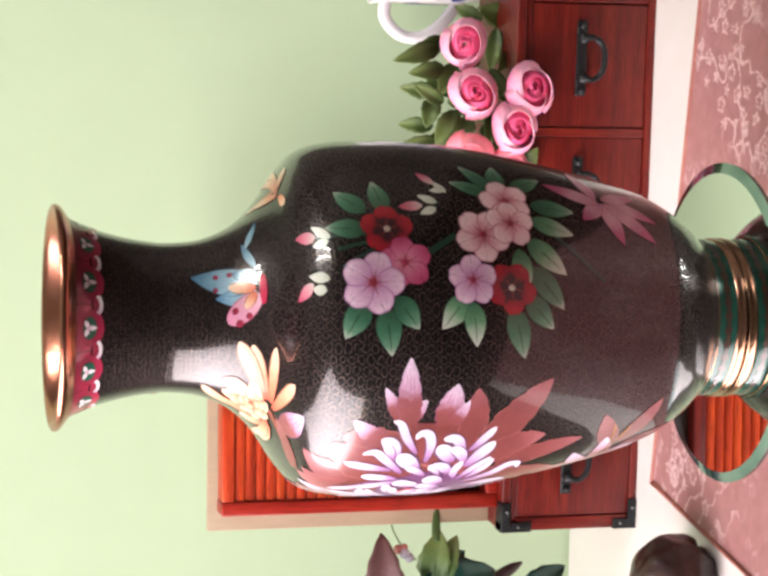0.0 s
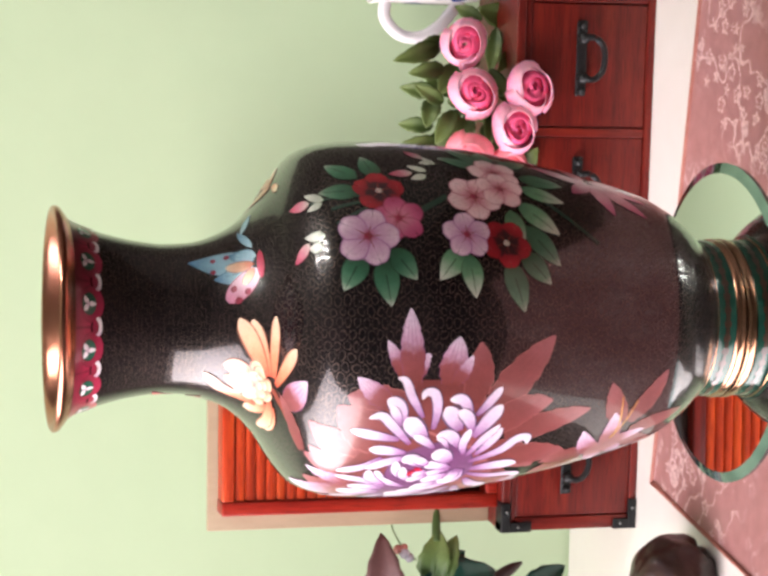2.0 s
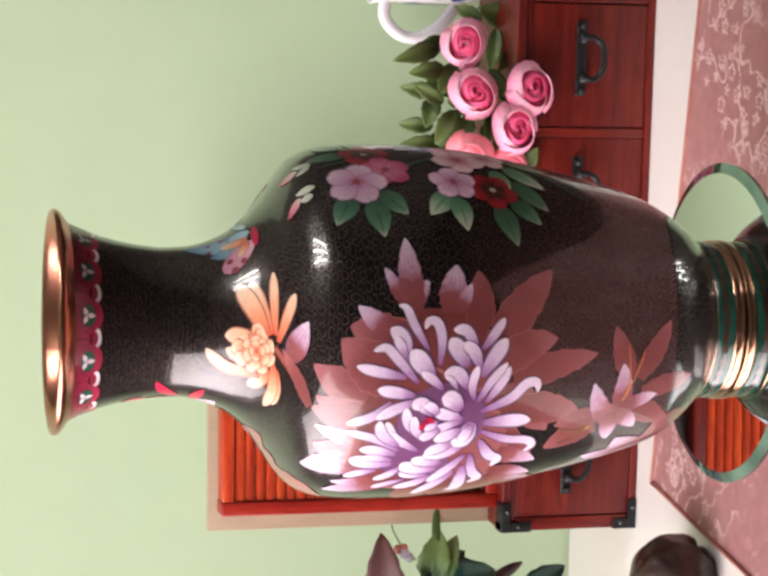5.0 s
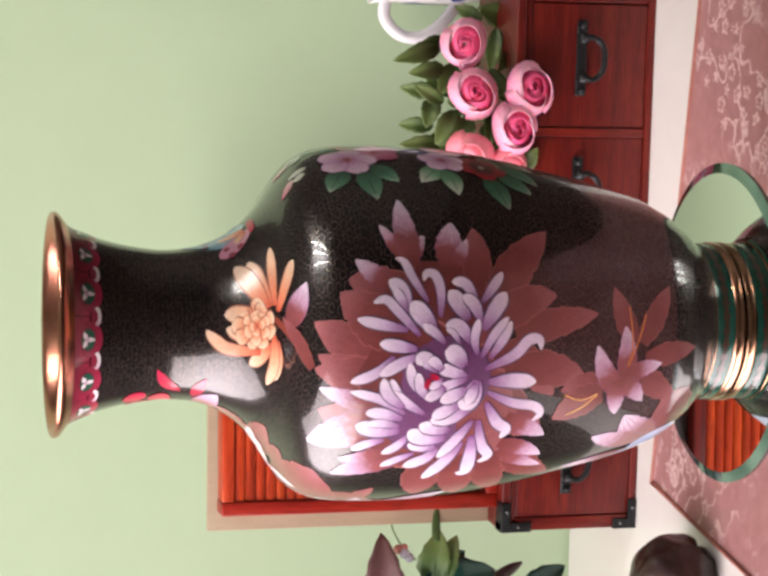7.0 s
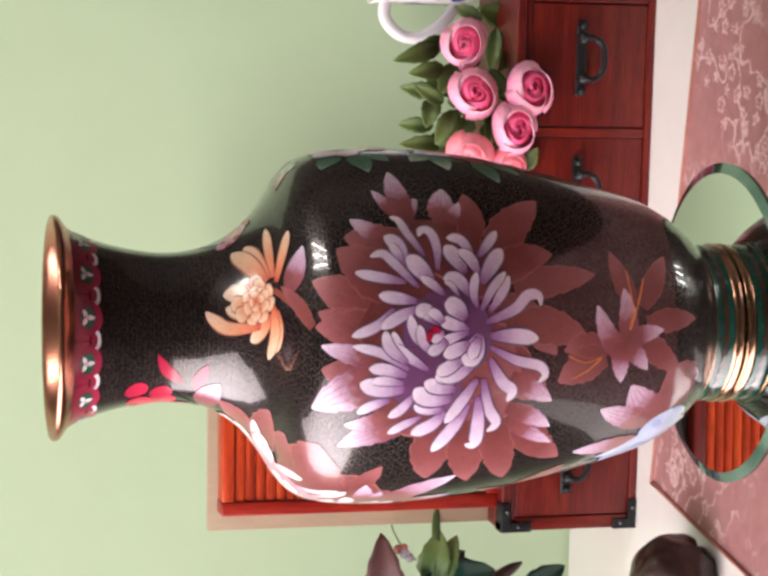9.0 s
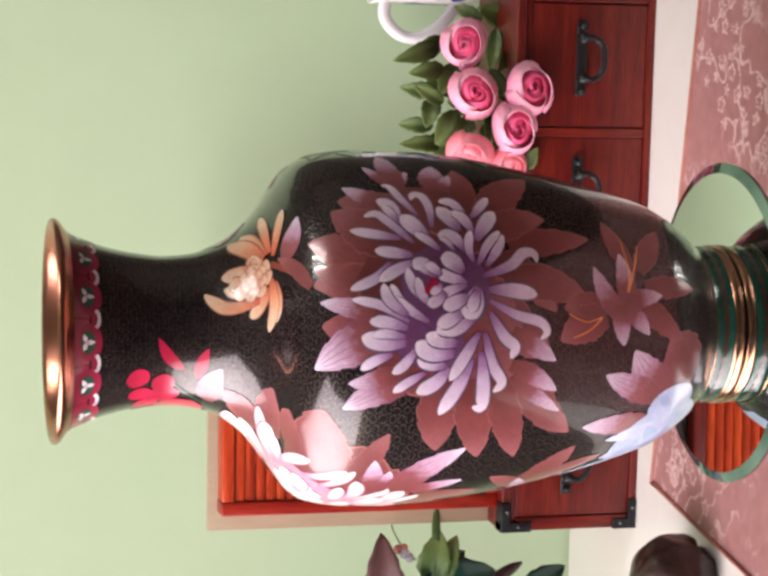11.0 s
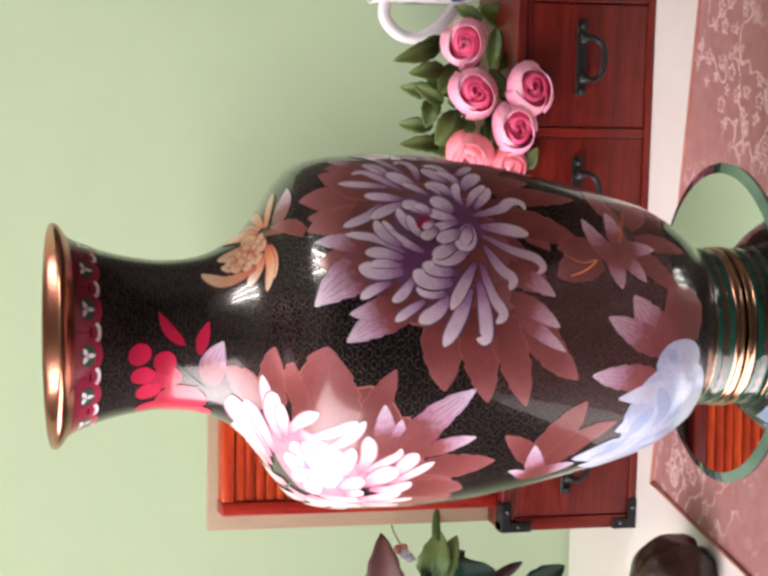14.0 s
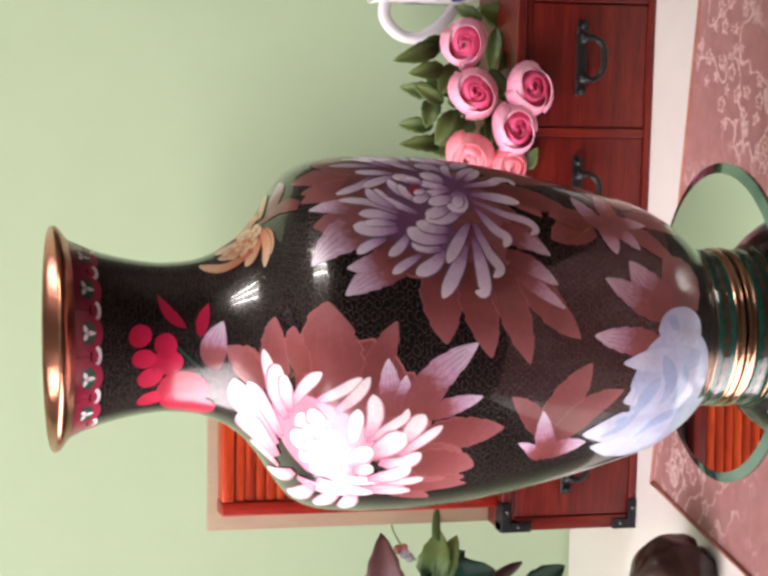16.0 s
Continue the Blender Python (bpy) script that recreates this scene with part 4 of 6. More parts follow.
def maple(ob, name, at, kind, a, b, heading, length, width, curl, mat, layer):
    """A leaf blade with two shorter side lobes."""
    for turn, k in ((-27, 0.74), (27, 0.74), (0, 1.0)):
        inlay(ob, name, at, kind, a, b, heading + turn + random.uniform(-4, 4) * (turn != 0), length * k, width * (0.55 + 0.45 * k), curl, mat, layer + (0.4 if turn == 0 else 0.2 if turn > 0 else 0.0))


def blossom(top, at, a, b, r, mat, layer, turn, heart="border_red"):
    """A five-petalled blossom."""
    ob = motif(top, "blossom", "five-petalled enamel blossom")
    for k in range(5):
        inlay(ob, "petal", at, "round", a, b, turn + 72 * k, r * 1.0, r * 0.98, random.uniform(-12, 12), mat, layer)
    for k in range(5):
        inlay(ob, "vein", at, "leaf", a, b, turn + 72 * k, r * 0.5, 0.5, 0, M["twig"], layer + 1)
    inlay(ob, "heart", at, "dot", a, b - r * 0.13, 0, r * 0.26, r * 0.26, 0, M[heart], layer + 1)


def decor(top):
    bed = motif(top, "leaf_bed", "russet leaves with frosted tips")
    at = (-1.2557, 0.1758)
    stroke(bed, "leaf", at, "lobe", ((-4.9, 24.5), (3.9, 48.8), (5.3, 73.4)), 27.4, M["brown"], 1.15)
    stroke(bed, "leaf", at, "lobe", ((-19.2, 30.1), (-19.1, 51.6), (-16.1, 69.6)), 25.5, M["brown"], 1.05)
    stroke(bed, "leaf", at, "lobe", ((39.2, 22.4), (49.8, 39.4), (53.8, 55.3)), 30.9, M["brown"], 1.1)
    stroke(bed, "leaf", at, "lobe", ((25.2, -33.1), (29.7, -59.6), (32.3, -83.1)), 19.3, M["brown"], 1.3)
    stroke(bed, "leaf", at, "lobe", ((7.9, -32.7), (4.6, -55.8), (-3.0, -77.9)), 23.0, M["brown"], 1.2)
    stroke(bed, "leaf", at, "lobe", ((61.2, 21.4), (80.2, 23.8), (101.8, 24.8)), 15.1, M["frost"], 2.2)
    stroke(bed, "leaf", at, "lobe", ((67.2, 28.4), (76.7, 32.2), (85.1, 36.8)), 8.2, M["frost"], 2)
    stroke(bed, "leaf", at, "lobe", ((64.2, 22.4), (76.8, 15.7), (76.2, 14.0)), 9.0, M["frost"], 2.1)
    stroke(bed, "leaf", at, "lobe", ((61.3, 2.9), (73.7, 1.0), (86.7, -1.7)), 17.8, M["frost"], 2)
    stroke(bed, "leaf", at, "lobe", ((61.3, 0.3), (68.9, -5.0), (76.5, -9.1)), 8.9, M["frost"], 2.1)
    stroke(bed, "leaf", at, "lobe", ((49.9, 33.0), (57.6, 42.4), (64.6, 51.2)), 13.4, M["frost"], 2)
    stroke(bed, "leaf", at, "lobe", ((49.8, -11.7), (67.4, -13.5), (83.2, -13.2)), 18.8, M["brown"], 1.2)
    stroke(bed, "leaf", at, "lobe", ((44.3, -20.7), (64.4, -39.4), (80.1, -55.9)), 24.6, M["brown"], 1)
    stroke(bed, "leaf", at, "lobe", ((31.1, -22.3), (41.3, -40.2), (43.8, -58.1)), 22.2, M["brown"], 1.3)
    stroke(bed, "leaf", at, "lobe", ((23.9, 28.4), (35.3, 44.4), (46.9, 59.7)), 31.7, M["brown"], 1)
    stroke(bed, "leaf", at, "lobe", ((8.9, 26.1), (18.9, 48.8), (29.0, 74.3)), 30.3, M["brown"], 1.2)
    stroke(bed, "leaf", at, "lobe", ((3.9, 28.6), (6.4, 51.3), (12.9, 71.9)), 22.4, M["brown"], 1.1)
    stroke(bed, "leaf", at, "lobe", ((-12.5, 35.6), (-8.2, 53.5), (-4.0, 70.2)), 13.2, M["frost"], 2)
    stroke(bed, "leaf", at, "lobe", ((-21.8, 32.5), (-27.3, 53.5), (-37.7, 73.4)), 27.0, M["frost"], 2.2)
    stroke(bed, "leaf", at, "lobe", ((-45.2, 22.2), (-51.4, 39.4), (-60.7, 57.1)), 19.3, M["frost"], 2.1)
    stroke(bed, "leaf", at, "lobe", ((-41.9, 30.4), (-46.5, 45.2), (-46.7, 55.2)), 13.0, M["frost"], 2.3)
    stroke(bed, "leaf", at, "lobe", ((-20.8, -31.6), (-28.5, -45.5), (-35.5, -57.5)), 14.0, M["frost"], 2.1)
    stroke(bed, "leaf", at, "lobe", ((-38.1, -31.1), (-43.8, -45.1), (-51.9, -59.4)), 13.3, M["frost"], 2)
    stroke(bed, "leaf", at, "lobe", ((-44.5, -32.2), (-54.2, -45.8), (-64.1, -62.9)), 11.0, M["frost"], 2.2)
    stroke(bed, "leaf", at, "lobe", ((18.3, -21.7), (7.6, -41.3), (-9.8, -58.0)), 23.7, M["brown"], 1.1)
    stroke(bed, "leaf", at, "lobe", ((-7.0, -16.5), (-21.1, -37.3), (-33.4, -53.6)), 31.2, M["brown"], 1)
    stroke(bed, "leaf", at, "lobe", ((-45.7, 6.2), (-63.0, 7.3), (-88.8, 5.4)), 26.2, M["brown"], 1)
    stroke(bed, "leaf", at, "lobe", ((-46.2, -7.3), (-66.3, -12.5), (-94.8, -19.2)), 24.1, M["brown"], 1.2)
    stroke(bed, "leaf", at, "lobe", ((-43.9, -23.6), (-66.2, -31.0), (-95.9, -41.6)), 22.5, M["brown"], 1.1)
    stroke(bed, "leaf", at, "lobe", ((-44.9, -38.0), (-65.0, -54.5), (-78.3, -71.6)), 23.2, M["brown"], 1.3)
    stroke(bed, "leaf", at, "lobe", ((18.9, 43.8), (-1.3, 7.8), (-23.9, -37.6)), 75.6, M["brown"], 0.6)
    stroke(bed, "leaf", at, "lobe", ((64.3, 3.9), (28.8, 4.8), (-11.7, 4.6)), 63.5, M["brown"], 0.5)
    stroke(bed, "leaf", at, "lobe", ((-19.1, 42.8), (-30.6, 5.6), (-41.4, -34.5)), 61.7, M["brown"], 0.7)
    bloom = motif(top, "chrysanthemum", "large purple chrysanthemum with curling petals")
    at = (-1.2557, 0.1758)
    stroke(bloom, "petal", at, "petal", ((43.2, 14.8), (55.5, 22.2), (64.2, 26.2), (65.9, 30.7)), 5.4, M["purple"], 4)
    stroke(bloom, "petal", at, "petal", ((35.3, 8.4), (48.5, 7.7), (56.9, 10.2), (57.8, 14.8), (53.8, 16.6)), 6.2, M["purple"], 4)
    stroke(bloom, "petal", at, "petal", ((37.9, 25.1), (49.3, 28.7), (54.0, 34.9)), 9.9, M["purple"], 4)
    stroke(bloom, "petal", at, "petal", ((39.2, 26.5), (45.8, 29.6), (49.9, 32.3)), 6.0, M["purple"], 4.6)
    stroke(bloom, "petal", at, "petal", ((25.9, 19.4), (39.2, 31.4), (44.2, 36.9), (42.3, 43.4)), 6.0, M["purple"], 5)
    stroke(bloom, "petal", at, "petal", ((28.4, 11.4), (37.9, 19.4), (43.2, 23.4)), 11.8, M["purple"], 5)
    stroke(bloom, "petal", at, "petal", ((29.9, 12.7), (36.1, 17.0), (40.3, 20.8)), 7.0, M["purple"], 5.6)
    stroke(bloom, "petal", at, "petal", ((28.9, 25.6), (31.2, 38.3), (33.9, 51.7)), 6.9, M["purple"], 4.4)
    stroke(bloom, "petal", at, "petal", ((18.9, 20.4), (20.4, 29.8), (21.9, 40.2)), 7.8, M["purple"], 4.4)
    stroke(bloom, "petal", at, "petal", ((21.8, 5.7), (27.4, 11.5), (31.7, 18.0)), 5.8, M["purple"], 6)
    stroke(bloom, "petal", at, "petal", ((15.2, 32.5), (6.5, 41.3), (1.1, 54.3)), 6.5, M["purple"], 4.4)
    stroke(bloom, "petal", at, "petal", ((15.9, 18.9), (10.9, 29.9), (5.2, 39.6)), 7.5, M["purple"], 4.8)
    stroke(bloom, "petal", at, "petal", ((-16.0, 24.7), (-7.6, 38.4), (-3.7, 53.9)), 6.0, M["purple"], 5)
    stroke(bloom, "petal", at, "petal", ((-12.6, 25.4), (-4.8, 34.7), (4.0, 37.3)), 7.0, M["purple"], 5.4)
    stroke(bloom, "petal", at, "petal", ((-10.0, 24.0), (-3.1, 30.5), (3.5, 33.2)), 6.0, M["purple"], 5.8)
    stroke(bloom, "petal", at, "petal", ((-16.2, 14.3), (-10.3, 23.5), (-2.8, 32.5)), 6.0, M["purple"], 6)
    stroke(bloom, "petal", at, "petal", ((-19.2, 25.5), (-15.9, 36.7), (-15.4, 45.1)), 7.8, M["purple"], 4.6)
    stroke(bloom, "petal", at, "petal", ((-26.8, 26.4), (-25.9, 38.5), (-23.1, 49.3)), 11.5, M["purple"], 4.4)
    stroke(bloom, "petal", at, "petal", ((-23.5, 26.7), (-21.8, 36.3), (-22.3, 43.9)), 5.9, M["purple"], 5)
    stroke(bloom, "petal", at, "petal", ((-32.4, 33.5), (-35.5, 42.6), (-39.7, 49.5)), 6.6, M["purple"], 4.4)
    stroke(bloom, "petal", at, "petal", ((-29.7, 20.9), (-37.7, 27.0), (-42.2, 33.2)), 6.6, M["purple"], 4.4)
    stroke(bloom, "petal", at, "petal", ((-42.2, 16.0), (-47.0, 24.5), (-52.2, 32.3)), 6.0, M["purple"], 4.4)
    stroke(bloom, "petal", at, "petal", ((-39.6, 3.1), (-47.5, 10.0), (-52.8, 20.0)), 9.4, M["purple"], 5)
    stroke(bloom, "petal", at, "petal", ((-38.9, 4.5), (-37.7, 14.0), (-35.5, 20.3)), 7.7, M["purple"], 5.2)
    stroke(bloom, "petal", at, "petal", ((-32.5, 0.6), (-31.0, 14.0), (-26.1, 21.0)), 12.2, M["purple"], 5.4)
    stroke(bloom, "petal", at, "petal", ((-27.4, -1.0), (-24.9, 10.2), (-22.6, 15.9)), 9.7, M["purple"], 5.8)
    stroke(bloom, "petal", at, "petal", ((-22.5, -1.5), (-20.9, 5.3), (-19.5, 10.4)), 6.9, M["purple"], 6.2)
    stroke(bloom, "petal", at, "petal", ((-35.5, -9.0), (-49.3, -2.4), (-65.4, 6.9)), 9.3, M["purple"], 4.4)
    stroke(bloom, "petal", at, "petal", ((-21.5, -12.8), (-33.3, -5.4), (-46.5, 2.6)), 7.9, M["purple"], 5)
    stroke(bloom, "petal", at, "petal", ((-31.3, -13.9), (-46.7, -15.9), (-60.7, -16.1), (-61.1, -10.9)), 9.1, M["purple"], 4.6)
    stroke(bloom, "petal", at, "petal", ((-21.6, -16.1), (-37.5, -20.3), (-47.4, -26.4), (-52.8, -21.8)), 7.4, M["purple"], 4.4)
    stroke(bloom, "petal", at, "petal", ((-11.0, -19.0), (-23.4, -26.8), (-28.7, -33.1), (-34.7, -30.6)), 7.7, M["purple"], 4.6)
    stroke(bloom, "petal", at, "petal", ((-5.0, -19.2), (-12.0, -33.6), (-15.5, -47.7), (-20.6, -51.7), (-24.6, -47.6)), 6.5, M["purple"], 4.4)
    stroke(bloom, "petal", at, "petal", ((0.7, -19.0), (0.5, -32.9), (-1.3, -46.7)), 9.7, M["purple"], 4.6)
    stroke(bloom, "petal", at, "petal", ((7.8, -16.6), (14.2, -32.8), (21.4, -40.9), (21.2, -47.3), (15.8, -48.2)), 7.3, M["purple"], 4.6)
    stroke(bloom, "petal", at, "petal", ((13.9, -14.2), (24.7, -20.5), (34.1, -29.2)), 5.9, M["purple"], 4.8)
    stroke(bloom, "petal", at, "petal", ((13.3, -18.8), (22.8, -26.0), (31.9, -30.8)), 6.5, M["purple"], 4.5)
    stroke(bloom, "petal", at, "petal", ((28.1, -14.9), (37.3, -21.1), (46.9, -28.3)), 10.1, M["purple"], 4.4)
    stroke(bloom, "petal", at, "petal", ((42.2, -14.4), (48.7, -20.1), (57.5, -27.0)), 6.3, M["purple"], 4.2)
    stroke(bloom, "petal", at, "petal", ((42.2, -11.7), (52.1, -5.8), (53.2, 1.6)), 7.0, M["purple"], 4.4)
    stroke(bloom, "petal", at, "petal", ((33.3, -6.6), (42.3, -1.5), (48.8, 3.2)), 10.6, M["purple"], 4.7)
    stroke(bloom, "petal", at, "petal", ((32.5, -13.6), (41.2, -10.0), (46.3, -4.0)), 7.9, M["purple"], 5.1)
    stroke(bloom, "petal", at, "petal", ((15.5, -11.8), (23.6, -10.1), (33.8, -12.6)), 5.9, M["purple"], 5.5)
    stroke(bloom, "petal", at, "petal", ((21.6, -8.2), (30.3, -1.9), (30.4, 5.8)), 8.5, M["purple"], 5.2)
    stroke(bloom, "petal", at, "petal", ((21.2, -2.3), (27.3, 1.7), (28.8, 5.4)), 3.7, M["purple"], 5.6)
    stroke(bloom, "petal", at, "petal", ((9.5, -5.3), (15.7, 0.0), (17.5, 5.8)), 11.8, M["purple"], 6.4)
    stroke(bloom, "petal", at, "petal", ((10.6, -3.7), (13.7, 0.6), (15.7, 3.7)), 6.1, M["purple"], 6.8)
    stroke(bloom, "petal", at, "petal", ((3.5, -6.7), (7.1, 1.1), (8.8, 9.0)), 8.5, M["purple"], 7)
    stroke(bloom, "petal", at, "petal", ((2.7, -6.7), (0.1, 2.0), (-3.8, 10.8)), 6.2, M["purple"], 7.2)
    stroke(bloom, "petal", at, "petal", ((-2.6, -7.7), (-6.1, -0.4), (-9.0, 6.6)), 9.0, M["purple"], 7)
    stroke(bloom, "petal", at, "petal", ((1.8, -12.9), (-6.8, -10.0), (-14.0, -5.1)), 14.4, M["purple"], 6.8)
    stroke(bloom, "petal", at, "petal", ((0.3, -12.4), (-6.3, -10.0), (-10.9, -7.8)), 7.7, M["purple"], 7.2)
    stroke(bloom, "petal", at, "petal", ((7.8, 9.0), (13.8, 16.3), (11.9, 21.0)), 10.0, M["purple"], 6.6)
    stroke(bloom, "petal", at, "petal", ((7.7, 6.6), (12.3, 11.1), (12.8, 14.8)), 6.6, M["purple"], 7)
    stroke(bloom, "petal", at, "petal", ((-6.8, 14.9), (2.6, 21.9), (11.9, 24.1)), 6.6, M["purple"], 6.6)
    stroke(bloom, "petal", at, "petal", ((-8.4, 12.2), (-1.7, 17.7), (6.9, 19.4)), 6.1, M["purple"], 7)
    stroke(bloom, "petal", at, "petal", ((-0.9, 4.6), (-5.4, 10.2), (-7.3, 14.9)), 7.4, M["purple"], 7.4)
    stroke(bloom, "petal", at, "petal", ((3.7, 6.6), (0.7, 9.2), (-1.7, 13.0)), 5.3, M["purple"], 7.6)
    stroke(bloom, "petal", at, "petal", ((-10.8, -4.6), (-15.4, 3.9), (-17.9, 10.0)), 8.8, M["purple"], 6.6)
    stroke(bloom, "petal", at, "petal", ((-14.1, -10.2), (-19.2, -1.2), (-21.4, 7.6)), 8.4, M["purple"], 6.4)
    stroke(bloom, "petal", at, "dot", ((6.3, 12.7), (4.5, 11.1), (3.0, 8.4)), 3.3, M["crimson"], 7.8)
    stroke(bloom, "petal", at, "dot", ((3.8, 13.1), (1.3, 14.1), (-1.7, 15.1)), 3.4, M["crimson"], 7.8)
    stroke(bloom, "petal", at, "dot", ((18.9, 20.9), (3.7, 5.3), (-12.2, -15.5)), 48.1, M["purple_bed"], 3.4)
    stroke(bloom, "petal", at, "dot", ((-11.2, 35.7), (-22.0, 17.0), (-33.8, -2.8)), 33.5, M["purple_bed"], 3.3)
    low = motif(top, "lilac_flower", "lilac flower with russet leaves")
    at = (-1.2818, 0.0790)
    stroke(low, "leaf", at, "lobe", ((16.4, -9.8), (31.3, -2.6), (47.6, 2.7)), 14.6, M["brown"], 1)
    stroke(low, "leaf", at, "lobe", ((16.2, -14.4), (29.1, -23.6), (44.6, -33.9)), 16.5, M["brown"], 1.2)
    stroke(low, "leaf", at, "lobe", ((6.8, -17.6), (8.5, -34.3), (8.7, -53.6)), 15.2, M["brown"], 1.1)
    stroke(low, "leaf", at, "lobe", ((-9.1, 8.4), (-13.8, 21.7), (-22.7, 36.8)), 22.7, M["brown"], 1.3)
    stroke(low, "leaf", at, "lobe", ((-5.1, 7.2), (-3.0, 22.7), (-5.8, 34.5)), 16.1, M["brown"], 1.2)
    stroke(low, "leaf", at, "lobe", ((1.7, -14.5), (-9.9, -27.1), (-19.8, -43.0)), 16.8, M["brown"], 1.1)
    stroke(low, "leaf", at, "lobe", ((-11.6, -2.2), (3.4, 8.4), (17.7, 13.9)), 14.1, M["frost"], 2.2)
    stroke(low, "leaf", at, "lobe", ((-4.4, -5.2), (12.7, -5.3), (26.4, -3.7)), 14.6, M["frost"], 2)
    stroke(low, "leaf", at, "lobe", ((-1.7, -4.4), (1.6, -16.1), (3.5, -29.0)), 11.9, M["frost"], 2.4)
    stroke(low, "leaf", at, "lobe", ((-3.5, -2.6), (-10.3, -12.3), (-18.1, -19.3)), 12.8, M["frost"], 2.5)
    stroke(low, "leaf", at, "lobe", ((-2.8, -0.7), (-13.7, -1.2), (-24.5, -2.8)), 13.5, M["frost"], 2.3)
    stroke(low, "stamen", at, "band", ((4.3, -6.0), (15.2, -8.5), (36.6, -6.1)), 1.0, M["gold"], 3)
    stroke(low, "stamen", at, "band", ((4.3, -6.6), (17.6, -12.1), (31.2, -16.9)), 1.0, M["gold"], 3)
    stroke(low, "stamen", at, "band", ((-9.7, 11.1), (-12.4, 21.2), (-8.1, 31.9)), 0.8, M["gold"], 3)
    stroke(low, "stamen", at, "band", ((-10.3, 11.1), (-17.0, 19.5), (-20.9, 28.6)), 1.0, M["gold"], 3)
    rock = motif(top, "blue_rock", "pale blue rocks round the foot")
    at = (-2.5012, 0.0535)
    stroke(rock, "leaf", at, "lobe", ((33.5, -21.3), (53.3, -17.7), (70.0, -9.5)), 35.5, M["brown"], 1)
    stroke(rock, "leaf", at, "lobe", ((35.2, -4.8), (49.5, 15.9), (60.7, 32.9)), 17.2, M["frost"], 2.2)
    stroke(rock, "leaf", at, "lobe", ((37.0, -10.1), (54.2, 6.4), (69.4, 15.5)), 22.3, M["frost"], 2)
    stroke(rock, "leaf", at, "lobe", ((20.6, -1.6), (25.7, 19.8), (30.9, 42.2)), 17.7, M["frost"], 2.4)
    stroke(rock, "stone", at, "dot", ((1.9, 17.3), (-2.0, -4.7), (-12.8, -40.9)), 63.4, M["sky"], 3)
    stroke(rock, "stone", at, "dot", ((29.5, 1.0), (27.2, -13.4), (20.2, -31.5)), 25.0, M["sky"], 3.2)
    stroke(rock, "stone", at, "lobe", ((7.7, -31.7), (12.3, -2.4), (14.1, 23.7)), 18.3, M["sky"], 3.3)
    stroke(rock, "stone", at, "lobe", ((-11.5, -37.7), (-4.9, -0.3), (-8.6, 20.8)), 35.2, M["sky"], 3.4)
    stroke(rock, "stone", at, "lobe", ((-32.6, -48.2), (-27.8, 5.2), (-26.9, 42.9)), 39.2, M["sky"], 3.6)
    stroke(rock, "stone", at, "lobe", ((-42.2, -38.6), (-46.7, -1.7), (-38.2, 35.0)), 31.4, M["sky"], 3.5)
    stroke(rock, "shade", at, "leaf", ((2.9, -2.1), (-8.7, 6.5), (-19.2, 11.7)), 9.9, M["deep_sky"], 4.2)
    stroke(rock, "shade", at, "leaf", ((-22.0, -24.8), (-26.1, -6.1), (-37.3, 7.0)), 8.4, M["deep_sky"], 4.3)
    stroke(rock, "shade", at, "dot", ((-20.0, 14.8), (-21.3, 18.9), (-22.5, 23.7)), 5.9, M["deep_sky"], 4.2)
    stroke(rock, "shade", at, "leaf", ((15.6, -2.7), (-1.6, -10.1), (-15.6, -3.9)), 9.3, M["deep_sky"], 4.1)
    stroke(rock, "shade", at, "dot", ((36.2, -6.9), (32.1, -9.5), (26.6, -13.8)), 5.6, M["deep_sky"], 4.2)
    stroke(rock, "shade", at, "leaf", ((6.8, -19.1), (-5.5, -19.8), (-16.1, -11.7)), 7.1, M["deep_sky"], 4.2)
    stroke(rock, "shade", at, "leaf", ((-15.6, 8.7), (-26.3, 18.8), (-31.4, 31.7)), 6.0, M["deep_sky"], 4.3)
    spray = motif(top, "leaf_spray", "russet and frosted leaf spray")
    at = (-2.8122, 0.1198)
    stroke(spray, "leaf", at, "lobe", ((0.2, 0.1), (22.9, -8.6), (43.0, -23.0)), 27.7, M["brown"], 1)
    stroke(spray, "leaf", at, "lobe", ((-1.1, -4.7), (16.9, -24.6), (23.7, -44.8)), 20.5, M["brown"], 1.3)
    stroke(spray, "leaf", at, "lobe", ((3.6, -1.2), (20.9, 12.0), (32.0, 23.6)), 14.7, M["brown"], 1.2)
    stroke(spray, "leaf", at, "lobe", ((-14.4, -5.8), (5.2, 0.9), (20.6, 4.2)), 14.0, M["frost"], 2.2)
    stroke(spray, "leaf", at, "lobe", ((-11.4, -0.8), (-7.8, -12.4), (-7.1, -27.1)), 16.0, M["frost"], 2)
    stroke(spray, "leaf", at, "lobe", ((-14.2, -0.6), (-2.8, 8.4), (1.9, 15.6)), 8.4, M["frost"], 2.1)
    bed2 = motif(top, "leaf_bed", "russet leaves behind the pink bloom")
    at = (-2.6621, 0.2378)
    stroke(bed2, "leaf", at, "lobe", ((7.2, 39.2), (26.5, 40.2), (45.3, 39.7)), 23.7, M["brown"], 1)
    stroke(bed2, "leaf", at, "lobe", ((16.8, 2.8), (43.4, 4.0), (67.9, 4.1)), 42.8, M["brown"], 1.2)
